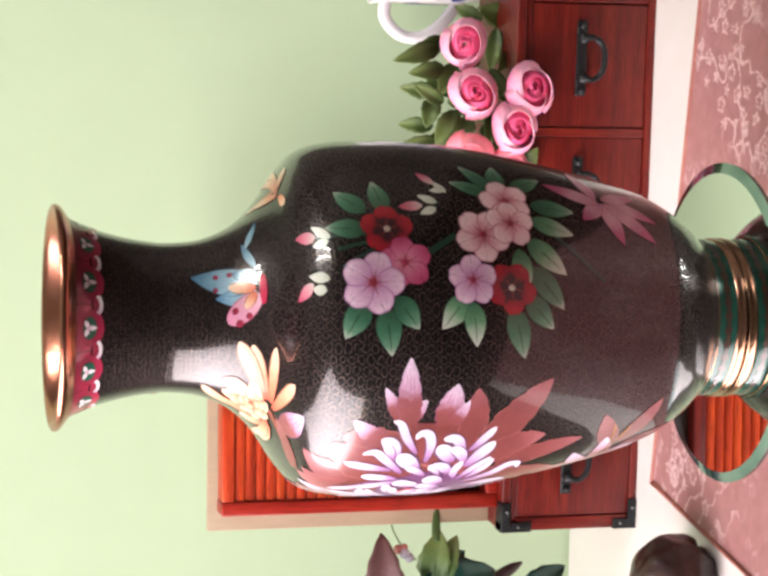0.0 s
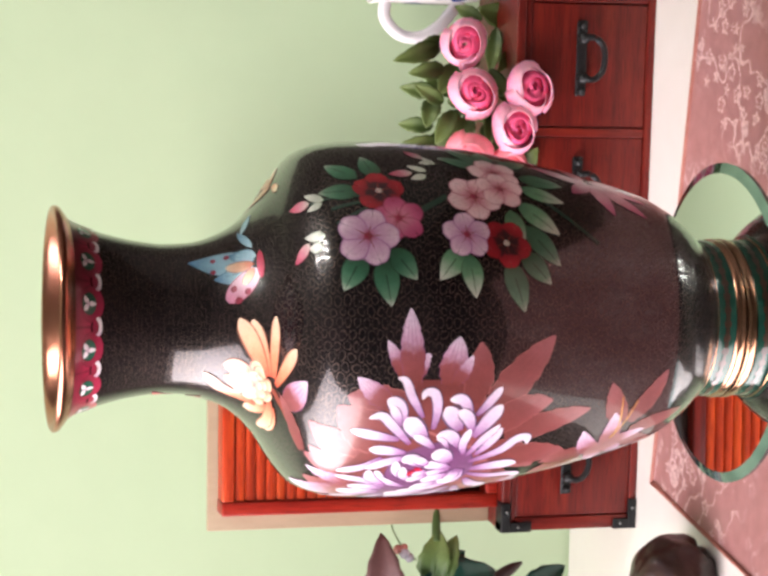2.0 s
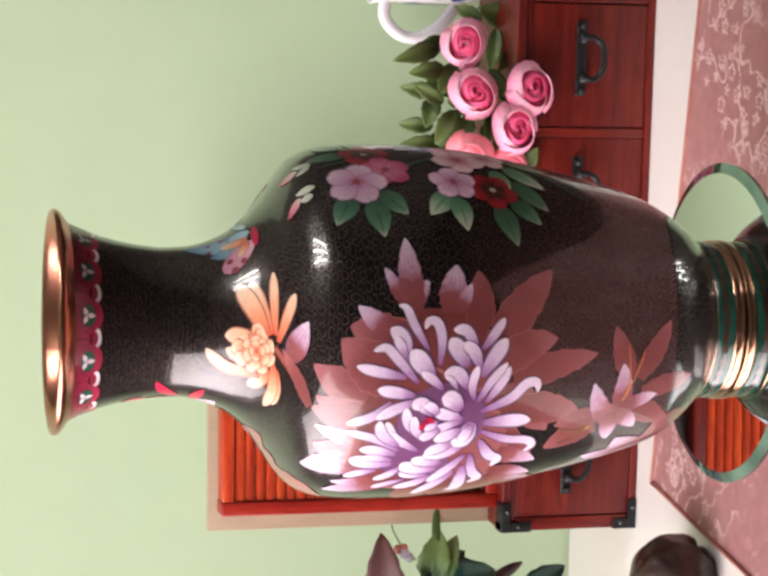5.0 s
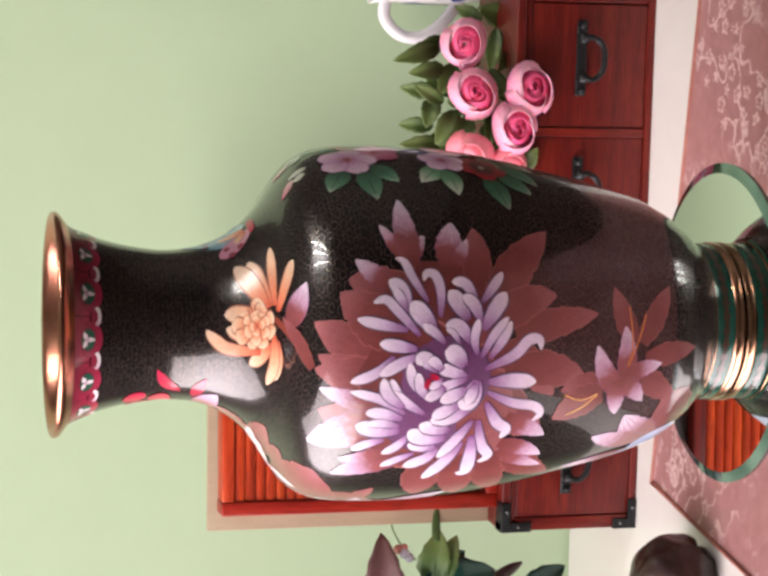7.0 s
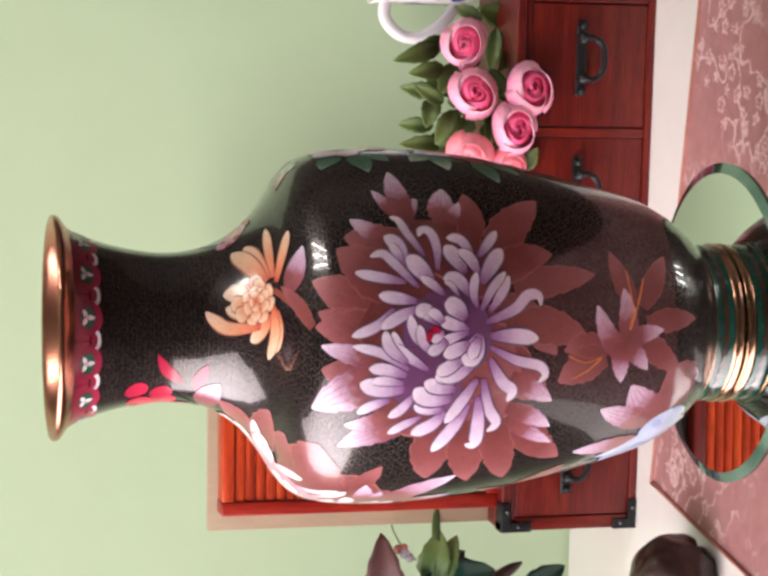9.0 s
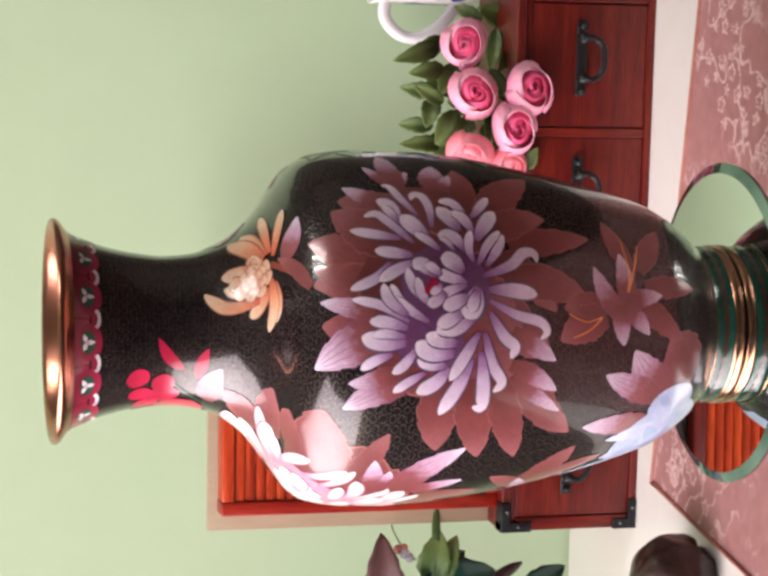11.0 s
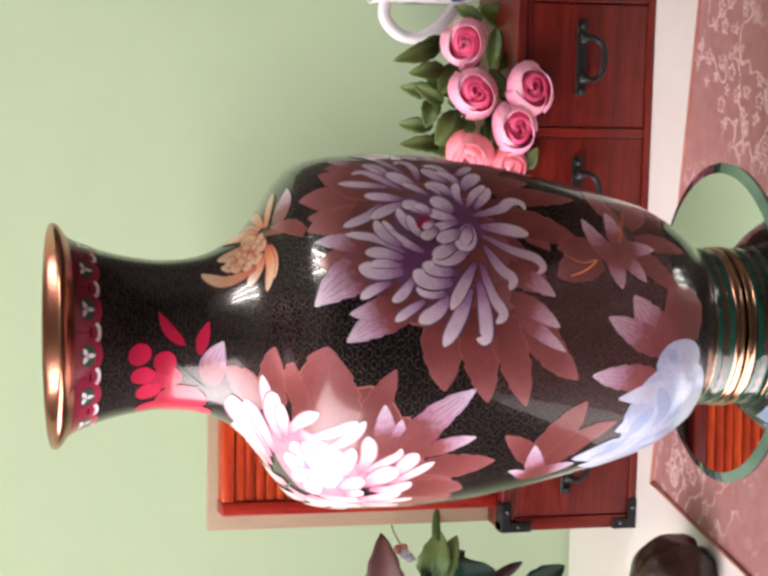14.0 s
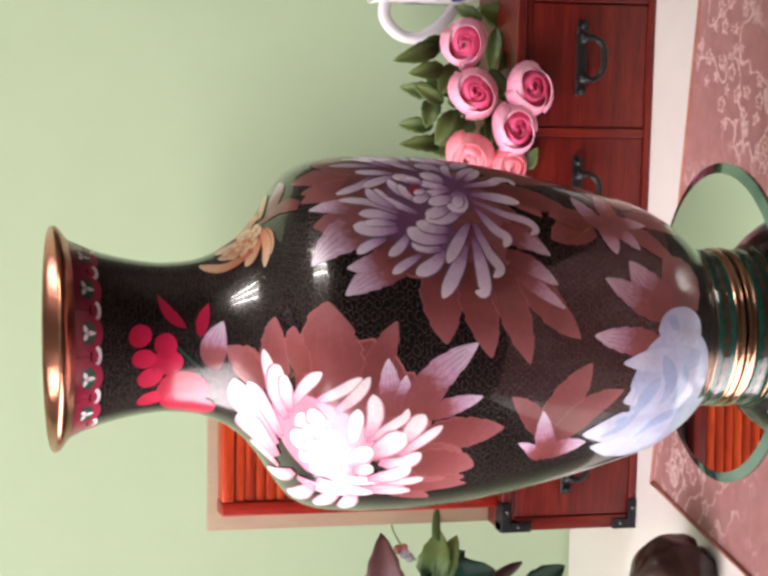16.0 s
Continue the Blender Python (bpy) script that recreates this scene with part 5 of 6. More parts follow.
    stroke(bed2, "leaf", at, "lobe", ((25.6, 18.9), (35.4, 24.9), (46.6, 26.2)), 21.3, M["brown"], 1.1)
    stroke(bed2, "leaf", at, "lobe", ((25.6, -15.5), (44.5, -23.1), (60.9, -30.7)), 16.9, M["brown"], 1)
    stroke(bed2, "leaf", at, "lobe", ((11.2, -30.5), (27.2, -27.3), (41.9, -25.8)), 14.2, M["frost"], 2.1)
    stroke(bed2, "leaf", at, "lobe", ((14.2, -33.2), (24.4, -34.7), (33.5, -35.5)), 9.6, M["frost"], 2)
    stroke(bed2, "leaf", at, "lobe", ((7.9, -36.6), (32.2, -52.2), (48.4, -73.8)), 21.8, M["frost"], 2.2)
    stroke(bed2, "leaf", at, "lobe", ((10.8, -46.7), (15.9, -61.9), (19.9, -77.6)), 12.8, M["frost"], 2.3)
    stroke(bed2, "leaf", at, "lobe", ((-2.5, -46.0), (-1.0, -69.9), (0.1, -91.9)), 23.9, M["brown"], 1.1)
    stroke(bed2, "leaf", at, "lobe", ((-16.2, -48.4), (-18.9, -62.5), (-23.3, -78.6)), 21.3, M["brown"], 1)
    stroke(bed2, "leaf", at, "lobe", ((-33.7, -52.0), (-34.8, -66.0), (-34.5, -75.7)), 18.9, M["brown"], 1.2)
    stroke(bed2, "leaf", at, "lobe", ((21.5, 25.8), (21.5, -4.5), (-14.3, -50.7)), 75.1, M["brown"], 0.5)
    maple(bed2, "leaf", at, "lobe", -18.2, -43.6, -168, 36.6, 26.1, 0, M["brown"], 1)
    maple(bed2, "leaf", at, "lobe", -36.4, -31.0, -174, 47.6, 19.2, 0, M["brown"], 1)
    maple(bed2, "leaf", at, "lobe", 9.5, 48.8, 26, 23.4, 19.8, 0, M["brown"], 1)
    bloom2 = motif(top, "chrysanthemum", "large pink chrysanthemum with pale petals")
    at = (-2.7577, 0.2448)
    stroke(bloom2, "petal", at, "petal", ((-0.3, 27.8), (18.6, 35.6), (30.9, 40.8)), 10.3, M["pink"], 4)
    stroke(bloom2, "petal", at, "petal", ((1.2, 21.8), (13.3, 31.4), (27.8, 29.3)), 15.2, M["pink"], 4.2)
    stroke(bloom2, "petal", at, "petal", ((6.7, 19.7), (16.1, 24.3), (25.2, 24.6)), 12.2, M["pink"], 4.6)
    stroke(bloom2, "petal", at, "petal", ((9.7, 20.2), (26.6, 11.3), (39.3, 0.8)), 6.8, M["pink"], 4)
    stroke(bloom2, "petal", at, "petal", ((23.5, 2.6), (32.4, -9.3), (40.9, -19.7)), 6.2, M["pink"], 4)
    stroke(bloom2, "petal", at, "petal", ((20.7, -7.3), (31.6, -17.7), (41.5, -23.7)), 6.9, M["pink"], 4.2)
    stroke(bloom2, "petal", at, "petal", ((7.1, -24.8), (19.8, -27.8), (32.5, -25.7)), 9.5, M["pink"], 4.4)
    stroke(bloom2, "petal", at, "petal", ((1.0, -18.0), (12.7, -17.9), (24.1, -18.9)), 8.7, M["pink"], 4.8)
    stroke(bloom2, "petal", at, "petal", ((-12.5, 22.9), (-1.9, 38.8), (9.2, 49.7)), 14.5, M["pink"], 4)
    stroke(bloom2, "petal", at, "petal", ((-21.7, 25.6), (-9.0, 47.4), (8.0, 57.9)), 16.7, M["pink"], 4.2)
    stroke(bloom2, "petal", at, "petal", ((-31.9, 23.0), (-24.9, 37.9), (-12.9, 51.9)), 21.4, M["pink"], 4.4)
    stroke(bloom2, "petal", at, "petal", ((5.0, -24.6), (15.4, -38.1), (19.8, -43.3), (24.7, -44.5)), 6.8, M["pink"], 4.2)
    stroke(bloom2, "petal", at, "petal", ((3.6, -44.3), (14.6, -49.7), (20.8, -54.1)), 11.6, M["pink"], 4)
    stroke(bloom2, "petal", at, "petal", ((-4.1, -43.0), (4.7, -53.4), (14.0, -64.1)), 7.2, M["pink"], 4.2)
    stroke(bloom2, "petal", at, "petal", ((-9.0, -33.3), (-10.2, -45.9), (-3.0, -54.7)), 11.1, M["pink"], 4.4)
    stroke(bloom2, "petal", at, "petal", ((-4.1, -28.1), (3.0, -37.4), (10.0, -44.6)), 16.4, M["pink"], 4.6)
    stroke(bloom2, "petal", at, "petal", ((-11.5, -16.8), (-6.4, -22.2), (1.8, -26.6)), 13.2, M["pink"], 5)
    stroke(bloom2, "petal", at, "petal", ((-15.7, -20.2), (-14.7, -26.5), (-12.7, -30.6)), 10.7, M["pink"], 4.9)
    stroke(bloom2, "petal", at, "petal", ((-22.9, -29.3), (-19.7, -41.9), (-13.6, -50.9)), 12.0, M["pink"], 4.2)
    stroke(bloom2, "petal", at, "petal", ((-28.9, -33.1), (-26.7, -46.0), (-23.3, -59.6)), 8.2, M["pink"], 4)
    stroke(bloom2, "petal", at, "petal", ((-31.7, -28.4), (-33.2, -42.1), (-35.8, -54.8)), 9.4, M["pink"], 4)
    stroke(bloom2, "petal", at, "petal", ((-20.7, -5.3), (-23.9, -19.0), (-25.2, -36.4)), 9.0, M["pink"], 4.4)
    stroke(bloom2, "petal", at, "petal", ((-27.8, -3.8), (-32.4, -18.0), (-37.7, -35.0)), 10.1, M["pink"], 4.2)
    stroke(bloom2, "petal", at, "petal", ((-35.5, 6.9), (-35.8, -5.4), (-38.6, -21.8)), 10.1, M["pink"], 4)
    stroke(bloom2, "petal", at, "dot", ((-5.6, 29.1), (-0.1, 1.0), (-12.7, -27.5)), 49.6, M["pink_bed"], 3.4)
    stroke(bloom2, "petal", at, "petal", ((1.6, 1.2), (5.3, 10.7), (6.4, 15.8)), 17.8, M["pink"], 5.4)
    stroke(bloom2, "petal", at, "petal", ((1.6, 1.2), (13.3, 2.9), (18.6, 3.6)), 13.5, M["pink"], 5.5)
    stroke(bloom2, "petal", at, "petal", ((1.6, 1.2), (10.7, -2.2), (14.8, -4.0)), 9.9, M["pink"], 5.6)
    stroke(bloom2, "petal", at, "petal", ((1.6, 1.2), (4.8, -7.5), (5.4, -11.7)), 14.1, M["pink"], 5.7)
    stroke(bloom2, "petal", at, "petal", ((1.6, 1.2), (-5.0, -8.9), (-9.9, -14.0)), 14.8, M["pink"], 5.8)
    stroke(bloom2, "petal", at, "petal", ((1.6, 1.2), (-13.6, -3.1), (-23.2, -5.7)), 13.1, M["pink"], 5.9)
    stroke(bloom2, "petal", at, "petal", ((1.6, 1.2), (-11.3, 5.3), (-19.0, 7.1)), 10.6, M["pink"], 6)
    stroke(bloom2, "petal", at, "petal", ((1.6, 1.2), (-5.3, 11.1), (-9.9, 16.4)), 15.2, M["pink"], 6.1)
    stroke(bloom2, "petal", at, "petal", ((1.3, 1.8), (2.1, 5.6), (2.6, 9.6)), 13.7, M["pink"], 6.4)
    stroke(bloom2, "petal", at, "petal", ((1.3, 1.8), (6.8, 1.6), (12.1, 1.3)), 9.4, M["pink"], 6.5)
    stroke(bloom2, "petal", at, "petal", ((1.3, 1.8), (3.4, -1.8), (5.1, -5.2)), 11.0, M["pink"], 6.6)
    stroke(bloom2, "petal", at, "petal", ((1.3, 1.8), (-2.6, -1.3), (-7.0, -4.3)), 11.9, M["pink"], 6.7)
    stroke(bloom2, "petal", at, "petal", ((1.3, 1.8), (-3.5, 3.0), (-8.7, 4.1)), 8.5, M["pink"], 6.8)
    inlay(bloom2, "petal", at, "petal", -26.9, -35.3, 175, 24.2, 6.7, 0, M["pink"], 4)
    inlay(bloom2, "petal", at, "petal", -34.6, -31.5, -178, 22.9, 7.7, 0, M["pink"], 4)
    inlay(bloom2, "petal", at, "petal", -40.7, 19.5, 6, 21.9, 10.6, 0, M["pink"], 4)
    inlay(bloom2, "petal", at, "petal", -32.8, 10.3, -69, 32.6, 10.6, 0, M["pink"], 4)
    inlay(bloom2, "petal", at, "petal", -33.7, -2.5, -78, 35.9, 10.6, 0, M["pink"], 4)
    inlay(bloom2, "petal", at, "petal", -30.7, -15.2, -80, 32.7, 10.6, 0, M["pink"], 4)
    inlay(bloom2, "petal", at, "petal", -34.9, -23.7, -91, 27.8, 10.6, 0, M["pink"], 4)
    bloom3 = motif(top, "chrysanthemum", "small orange chrysanthemum on the shoulder")
    at = (-0.8807, 0.2875)
    stroke(bloom3, "petal", at, "band", ((-0.2, -9.5), (-11.9, -23.3), (-24.8, -35.5)), 3.5, M["twig"], 1)
    stroke(bloom3, "petal", at, "leaf", ((-5.8, -18.8), (5.5, -26.6), (17.9, -33.5)), 14.4, M["frost"], 2)
    stroke(bloom3, "petal", at, "lobe", ((-27.1, -36.8), (-12.6, -26.9), (0.2, -14.8)), 9.1, M["brown"], 2)
    stroke(bloom3, "petal", at, "petal", ((6.6, -10.1), (21.4, -9.1), (40.1, -9.8)), 6.7, M["orange"], 3)
    stroke(bloom3, "petal", at, "petal", ((3.5, -11.9), (16.0, -17.6), (30.7, -25.0)), 7.1, M["orange"], 3.2)
    stroke(bloom3, "petal", at, "petal", ((5.0, -4.9), (18.7, 4.6), (29.8, 13.2)), 12.6, M["orange"], 3)
    stroke(bloom3, "petal", at, "petal", ((6.0, -6.6), (19.1, 0.1), (32.2, 4.9)), 11.7, M["orange"], 3.3)
    stroke(bloom3, "petal", at, "petal", ((-2.5, -2.7), (2.3, 9.6), (2.6, 20.7)), 10.6, M["orange"], 3.2)
    stroke(bloom3, "petal", at, "petal", ((-7.9, -4.1), (-8.2, 9.5), (-4.4, 19.7)), 8.7, M["orange"], 3.4)
    stroke(bloom3, "petal", at, "petal", ((-17.5, -0.8), (-15.4, 17.7), (-10.3, 25.6), (-5.0, 30.6)), 7.5, M["orange"], 3.4)
    stroke(bloom3, "petal", at, "petal", ((-13.7, -7.6), (-20.1, -0.8), (-24.2, 5.9)), 8.9, M["orange"], 3.2)
    stroke(bloom3, "petal", at, "petal", ((-8.9, -9.1), (-24.4, -10.0), (-36.3, -6.0)), 7.8, M["orange"], 3.5)
    stroke(bloom3, "petal", at, "petal", ((-12.0, -11.7), (-22.4, -13.1), (-33.7, -11.5)), 6.4, M["orange"], 3.3)
    rosette(bloom3, at, -3.7, 2.0, M["orange"], ((9, 5.5, 8, 10, 20, 0), (7, 2.5, 6.5, 8, 20, 20), (4, 0.5, 4, 6, 10, 0)), 4)
    sprig = motif(top, "crimson_sprig", "crimson blossoms on the neck")
    at = (-2.3708, 0.3390)
    stroke(sprig, "leaf", at, "leaf", ((15.7, -10.3), (23.0, -1.9), (34.1, 4.0)), 6.6, M["crimson"], 2)
    stroke(sprig, "leaf", at, "leaf", ((10.7, -17.4), (20.0, -19.4), (29.3, -22.9)), 6.8, M["crimson"], 2)
    stroke(sprig, "petal", at, "dot", ((11.1, 20.6), (12.1, 14.5), (14.8, 8.4)), 12.1, M["crimson"], 2)
    stroke(sprig, "petal", at, "dot", ((4.9, 6.5), (6.4, 1.1), (7.0, -5.6)), 13.2, M["crimson"], 2.2)
    stroke(sprig, "petal", at, "dot", ((-1.1, 18.8), (0.0, 13.0), (-0.5, 5.6)), 10.5, M["crimson"], 2.1)
    stroke(sprig, "petal", at, "dot", ((-4.2, 8.9), (-2.5, -0.2), (-1.9, -8.9)), 14.2, M["crimson"], 2.3)
    stroke(sprig, "petal", at, "dot", ((-14.7, 14.7), (-10.8, 8.6), (-7.6, 2.2)), 11.6, M["crimson"], 2.2)
    stroke(sprig, "petal", at, "dot", ((-18.7, 4.6), (-19.4, -7.8), (-21.7, -23.5)), 24.5, M["crimson"], 2.4)
    stroke(sprig, "petal", at, "dot", ((-29.4, 14.5), (-25.8, 7.4), (-22.4, -1.1)), 10.8, M["crimson"], 2.2)
    stroke(sprig, "petal", at, "dot", ((-36.0, -1.0), (-30.6, -7.1), (-25.2, -15.4)), 21.0, M["crimson"], 2.3)
    stroke(sprig, "petal", at, "dot", ((-42.5, -13.9), (-34.9, -19.6), (-28.3, -26.1)), 16.3, M["crimson"], 2.5)
    stroke(sprig, "stem", at, "band", ((1.7, 10.4), (-9.0, -1.8), (-9.0, -18.6)), 2.4, M["stem"], 1)
    stroke(sprig, "stem", at, "band", ((10.2, -1.3), (-0.5, -11.7), (-8.8, -21.1)), 1.6, M["stem"], 1)
    stroke(sprig, "leaf", at, "leaf", ((-6.8, -26.7), (4.9, -24.6), (19.9, -30.2)), 14.4, M["frost"], 2.2)
    stroke(sprig, "leaf", at, "lobe", ((-13.1, -54.9), (-1.3, -44.3), (6.7, -32.5)), 17.0, M["brown"], 2)
    fol = motif(top, "leaf_spray", "green leaves round two blossom sprays")
    at = (0.2724, 0.1897)
    inlay(fol, "stem", at, "band", 5.3, 2.1, 146, 20.6, 3.4, 0, M["stem"], 0)
    inlay(fol, "stem", at, "band", 16.3, 11.4, -11, 36.9, 2.0, 0, M["stem"], 0)
    inlay(fol, "stem", at, "band", 10.7, 24.8, -28, 23.7, 2.0, 0, M["stem"], 0)
    inlay(fol, "stem", at, "band", 20.2, -72.1, -139, 37.4, 2.5, 0, M["stem"], 0)
    inlay(fol, "stem", at, "band", 17.1, 60.4, -179, 31.1, 1.5, 0, M["stem"], 0)
    inlay(fol, "leaf", at, "leaf", 29.7, 31.5, 46, 20.7, 12.2, 0, M["green"], 1)
    inlay(fol, "leaf", at, "leaf", 29.6, 21.3, 80, 22.3, 11.3, 0, M["green"], 1)
    inlay(fol, "leaf", at, "leaf", 19.2, 31.5, 8, 21.6, 11.8, 0, M["green"], 1)
    inlay(fol, "leaf", at, "leaf", -18.8, 34.1, -59, 21.5, 14.2, 0, M["green"], 1)
    inlay(fol, "leaf", at, "leaf", -21.5, 24.6, -98, 25.8, 13.7, 0, M["green"], 1)
    inlay(fol, "leaf", at, "leaf", -16.6, 19.4, -126, 20.9, 13.2, 0, M["green"], 1)
    inlay(fol, "leaf", at, "leaf", 47.7, -41.4, 52, 25.4, 9.3, 0, M["green"], 1)
    inlay(fol, "leaf", at, "leaf", 43.7, -39.1, 22, 23.7, 9.8, 0, M["green"], 1)
    inlay(fol, "leaf", at, "leaf", 48.0, -44.4, 94, 22.2, 11.3, 0, M["green"], 1)
    inlay(fol, "leaf", at, "leaf", 49.0, -51.9, 149, 24.1, 11.3, 0, M["green"], 1)
    inlay(fol, "leaf", at, "leaf", 38.7, -61.2, -175, 26.8, 12.7, 0, M["green"], 1)
    inlay(fol, "leaf", at, "leaf", 0.7, -56.1, -130, 28.2, 14.2, 0, M["green"], 1)
    inlay(fol, "leaf", at, "leaf", -15.2, -52.1, -134, 22.7, 13.2, 0, M["green"], 1)
    inlay(fol, "leaf", at, "leaf", -20.6, -44.2, -105, 28.0, 13.7, 0, M["green"], 1)
    inlay(fol, "leaf", at, "leaf", 28.4, -58.9, -163, 26.5, 11.8, 0, M["pale_green"], 2)
    inlay(fol, "leaf", at, "leaf", 15.9, -55.2, -139, 28.4, 14.2, 0, M["pale_green"], 2)
    inlay(fol, "leaf", at, "leaf", 10.4, -49.5, -96, 24.9, 12.2, 0, M["pale_green"], 2)
    inlay(fol, "leaf", at, "leaf", -15.6, -19.4, -51, 22.9, 13.2, 0, M["pale_green"], 2)
    inlay(fol, "leaf", at, "leaf", -18.8, -21.7, -96, 23.5, 12.2, 0, M["pale_green"], 2)
    inlay(fol, "leaf", at, "leaf", 17.6, 58.8, 13, 13.5, 7.3, 0, M["bud"], 2)
    inlay(fol, "leaf", at, "leaf", -6.7, 61.9, -32, 13.1, 7.3, 0, M["bud"], 2)
    inlay(fol, "leaf", at, "leaf", 34.6, 0.4, -6, 13.4, 6.4, 0, M["bud"], 2)
    inlay(fol, "leaf", at, "leaf", 49.9, -8.6, 48, 12.8, 5.4, 0, M["bud"], 2)
    inlay(fol, "leaf", at, "leaf", 15.9, 50.7, 41, 13.5, 5.4, 0, M["sepal"], 2)
    inlay(fol, "leaf", at, "leaf", 14.6, 51.6, -10, 9.3, 4.9, 0, M["sepal"], 2)
    inlay(fol, "leaf", at, "leaf", -6.0, 52.4, 17, 13.0, 5.9, 0, M["sepal"], 2)
    inlay(fol, "leaf", at, "leaf", -12.0, 54.5, 20, 8.6, 5.9, 0, M["sepal"], 2)
    inlay(fol, "leaf", at, "leaf", 36.5, -7.9, 25, 11.4, 5.4, 0, M["sepal"], 2)
    inlay(fol, "leaf", at, "leaf", 33.1, -6.8, -25, 10.2, 5.4, 0, M["sepal"], 2)
    inlay(fol, "leaf", at, "leaf", 43.8, -14.1, 52, 10.6, 4.4, 0, M["sepal"], 2)
    inlay(fol, "leaf", at, "leaf", 45.5, -13.1, -3, 8.2, 4.4, 0, M["sepal"], 2)
    blossom(top, at, 19.7, 21.3, 14.0, M["red"], 3, 20, "sepal")
    blossom(top, at, -11.2, -43.7, 14.0, M["red"], 3, 50, "sepal")
    blossom(top, at, 1.0, 13.4, 14.0, M["magenta"], 4, 10, "border_red")
    blossom(top, at, -9.4, 30.8, 16.5, M["lilac"], 5, 35, "border_red")
    blossom(top, at, 40.1, -46.9, 15.0, M["blossom"], 4, 0, "border_red")
    blossom(top, at, 17.3, -30.0, 15.5, M["blossom"], 5, 50, "border_red")
    blossom(top, at, 24.9, -46.7, 14.0, M["blossom"], 6, 20, "border_red")
    blossom(top, at, -7.9, -22.0, 13.5, M["lilac"], 4, 15, "border_red")
    long = motif(top, "pink_flower", "pink flower with long petals")
    at = (0.8679, 0.0839)
    inlay(long, "leaf", at, "leaf", -3.7, -1.9, 14, 34.8, 11.3, 0, M["longpink"], 1)
    inlay(long, "leaf", at, "leaf", 0.0, 0.0, 71, 30.7, 9.8, 0, M["longpink"], 1)
    inlay(long, "leaf", at, "leaf", -1.3, -2.7, -105, 30.1, 11.3, 0, M["longpink"], 1)
    inlay(long, "leaf", at, "leaf", -0.8, -4.4, -142, 36.2, 11.8, 0, M["longpink"], 1)
    inlay(long, "leaf", at, "leaf", 2.4, -7.0, -162, 32.0, 9.8, 0, M["longpink"], 1)
    inlay(long, "leaf", at, "leaf", 1.2, -3.5, 157, 26.5, 9.8, 0, M["longpink"], 1)
    inlay(long, "leaf", at, "leaf", -3.7, -1.9, -46, 21.3, 9.8, 0, M["longpink"], 1)
    fly = motif(top, "butterfly", "blue and pink butterfly on the neck")
    at = (0.2977, 0.2978)
    inlay(fly, "wing", at, "leaf", 1.7, -7.3, 12, 36.8, 16.2, 0, M["turquoise"], 1)
    inlay(fly, "wing", at, "leaf", -4.4, -8.4, 2, 24.6, 10.8, 0, M["turquoise"], 1)
    inlay(fly, "wing", at, "leaf", 3.6, -9.0, 21, 17.5, 9.8, 0, M["turquoise"], 1)
    inlay(fly, "wing", at, "dot", -4.7, -10.2, -31, 23.2, 13.7, 0, M["wing_pink"], 2)
    inlay(fly, "wing", at, "leaf", 10.3, -7.2, 66, 19.5, 4.9, 20, M["turquoise"], 1)
    inlay(fly, "wing", at, "leaf", 24.0, -2.4, 116, 22.2, 3.9, 0, M["turquoise"], 1)
    inlay(fly, "abdomen", at, "dot", -0.9, -7.1, 10, 16.5, 6.9, 0, M["orange"], 3)
    inlay(fly, "abdomen", at, "dot", -2.8, -7.0, -48, 10.4, 6.4, 0, M["orange"], 3)
    inlay(fly, "head", at, "dot", 6.4, -11.4, -90, 17.0, 4.9, 0, M["crimson"], 3)
    inlay(fly, "spot", at, "dot", 8.6, 17.0, -173, 3.1, 2.9, 0, M["border_red"], 3)
    inlay(fly, "spot", at, "dot", 9.2, 9.6, -171, 3.2, 2.9, 0, M["border_red"], 3)
    inlay(fly, "spot", at, "dot", 1.2, 17.5, -174, 3.1, 2.9, 0, M["border_red"], 3)
    inlay(fly, "spot", at, "dot", -10.9, 7.4, -172, 3.7, 3.7, 0, M["border_red"], 3)
    inlay(fly, "spot", at, "dot", -14.4, -0.4, -170, 4.0, 3.4, 0, M["border_red"], 3)
    inlay(fly, "spot", at, "dot", -17.6, 5.3, -172, 4.4, 3.9, 0, M["border_red"], 3)
    bloom4 = motif(top, "chrysanthemum", "yellow chrysanthemum on the shoulder")
    at = (1.2493, 0.2666)
    inlay(bloom4, "petal", at, "petal", -5.8, -0.4, 129, 17.4, 6.2, 0, M["orange"], 2)
    inlay(bloom4, "petal", at, "petal", -5.8, -0.4, 98, 48.3, 5.8, 0, M["orange"], 2)
    inlay(bloom4, "petal", at, "petal", -8.0, 0.3, 90, 48.5, 5.8, 0, M["orange"], 2)
    inlay(bloom4, "petal", at, "petal", -10.2, 0.9, 49, 22.0, 6.2, 0, M["orange"], 2)
    inlay(bloom4, "petal", at, "petal", -12.9, -0.5, -95, 12.2, 4.8, 0, M["orange"], 2)
    inlay(bloom4, "petal", at, "petal", -2.6, 0.8, 33, 24.8, 5.3, 0, M["orange"], 2)


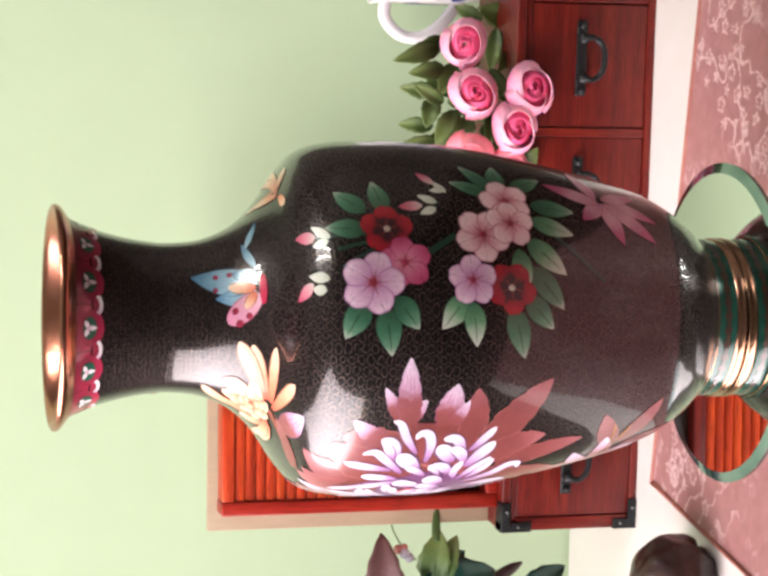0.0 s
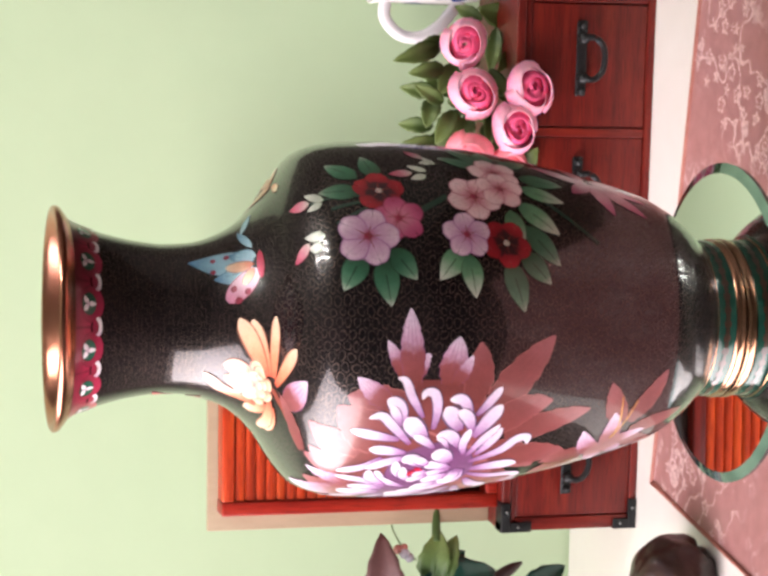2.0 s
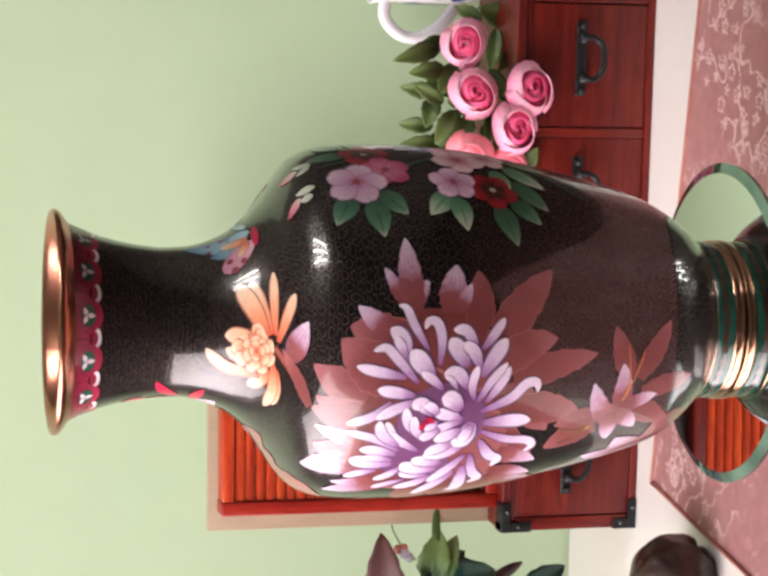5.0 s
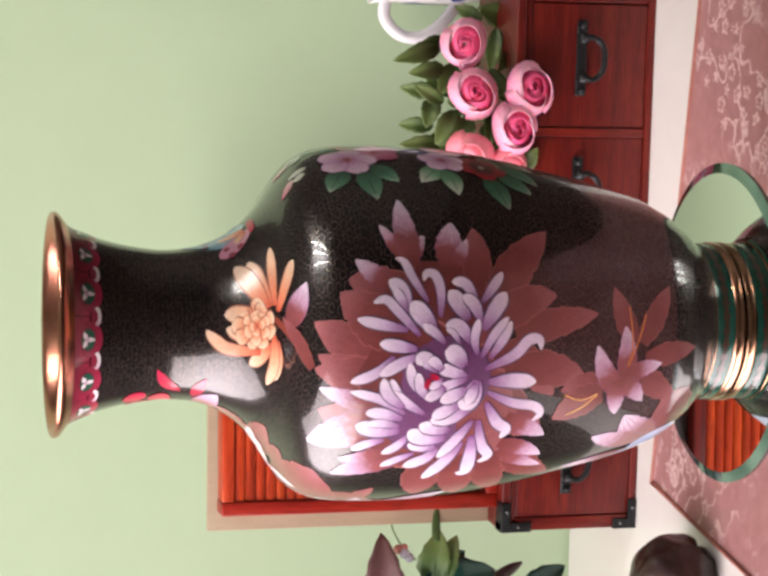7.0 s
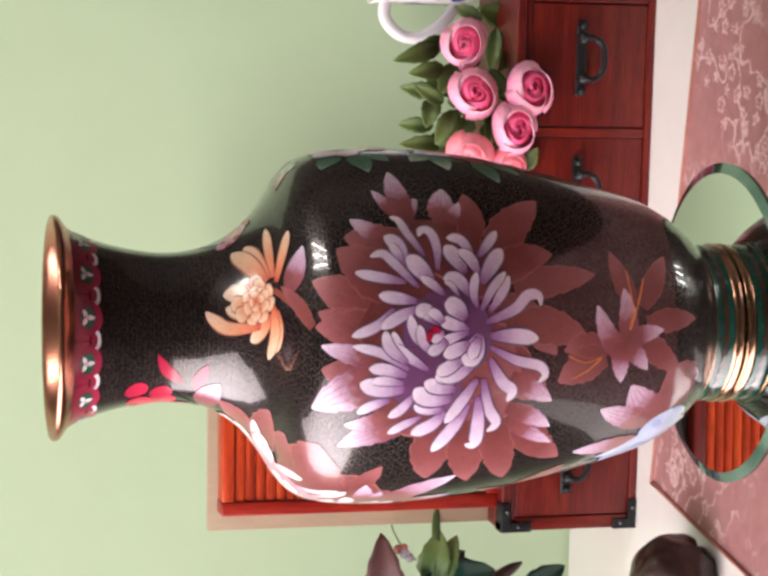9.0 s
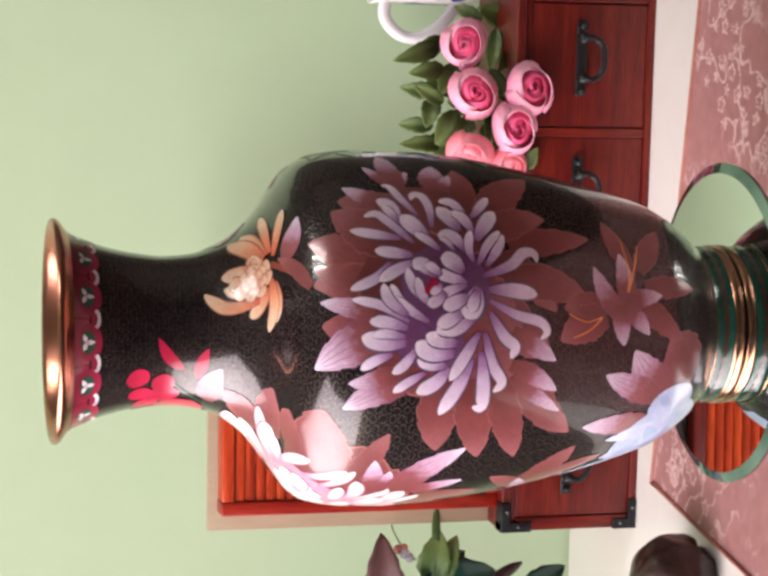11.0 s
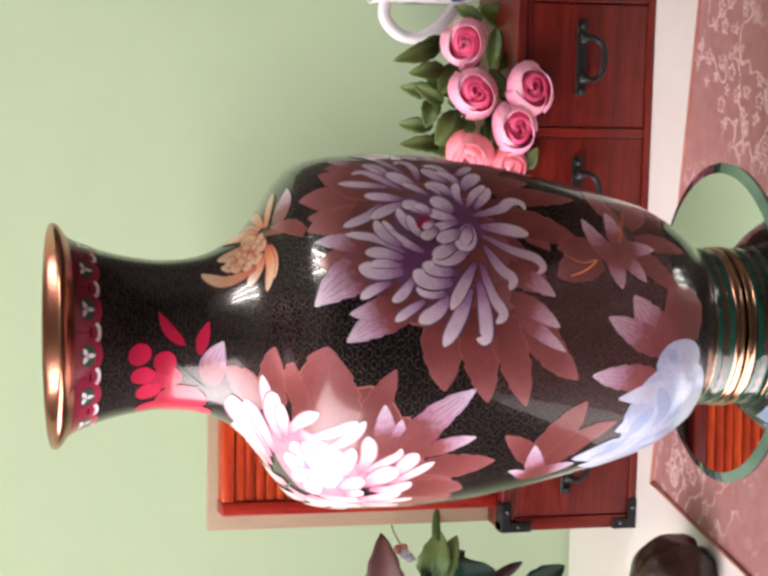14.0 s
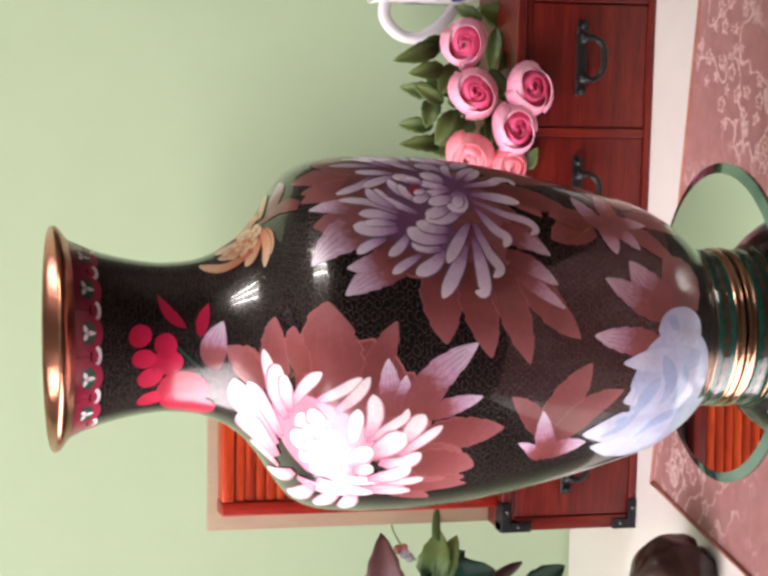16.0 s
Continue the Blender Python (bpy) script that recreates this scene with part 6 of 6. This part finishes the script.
# ---- build ----
def motions():
    lean = Vector((0, 0, 1)).rotation_difference(Vector((0.0036, 0.0002, 0.380))).to_matrix().to_4x4()
    seat = Matrix.Translation((0.0031, 0.0012, MIRROR_TOP)) @ lean
    times = [0.5 * k for k in range(33)]
    walk(W["vase"], [(t, pose(0, 0, 0, 0, 0, TURN * t) @ seat) for t in times])
    walk(W["mirror"], [(t, pose(0, 0, 0, 0, 0, TURN * t)) for t in times])


room()
ceiling_lamp()
table_mat()
mirror_stand()
drawer_chest()
tambour_cabinet()
the_vase = vase()
foot_border(the_vase)
neck_border(the_vase)
decor(the_vase)
small_things()
motions()
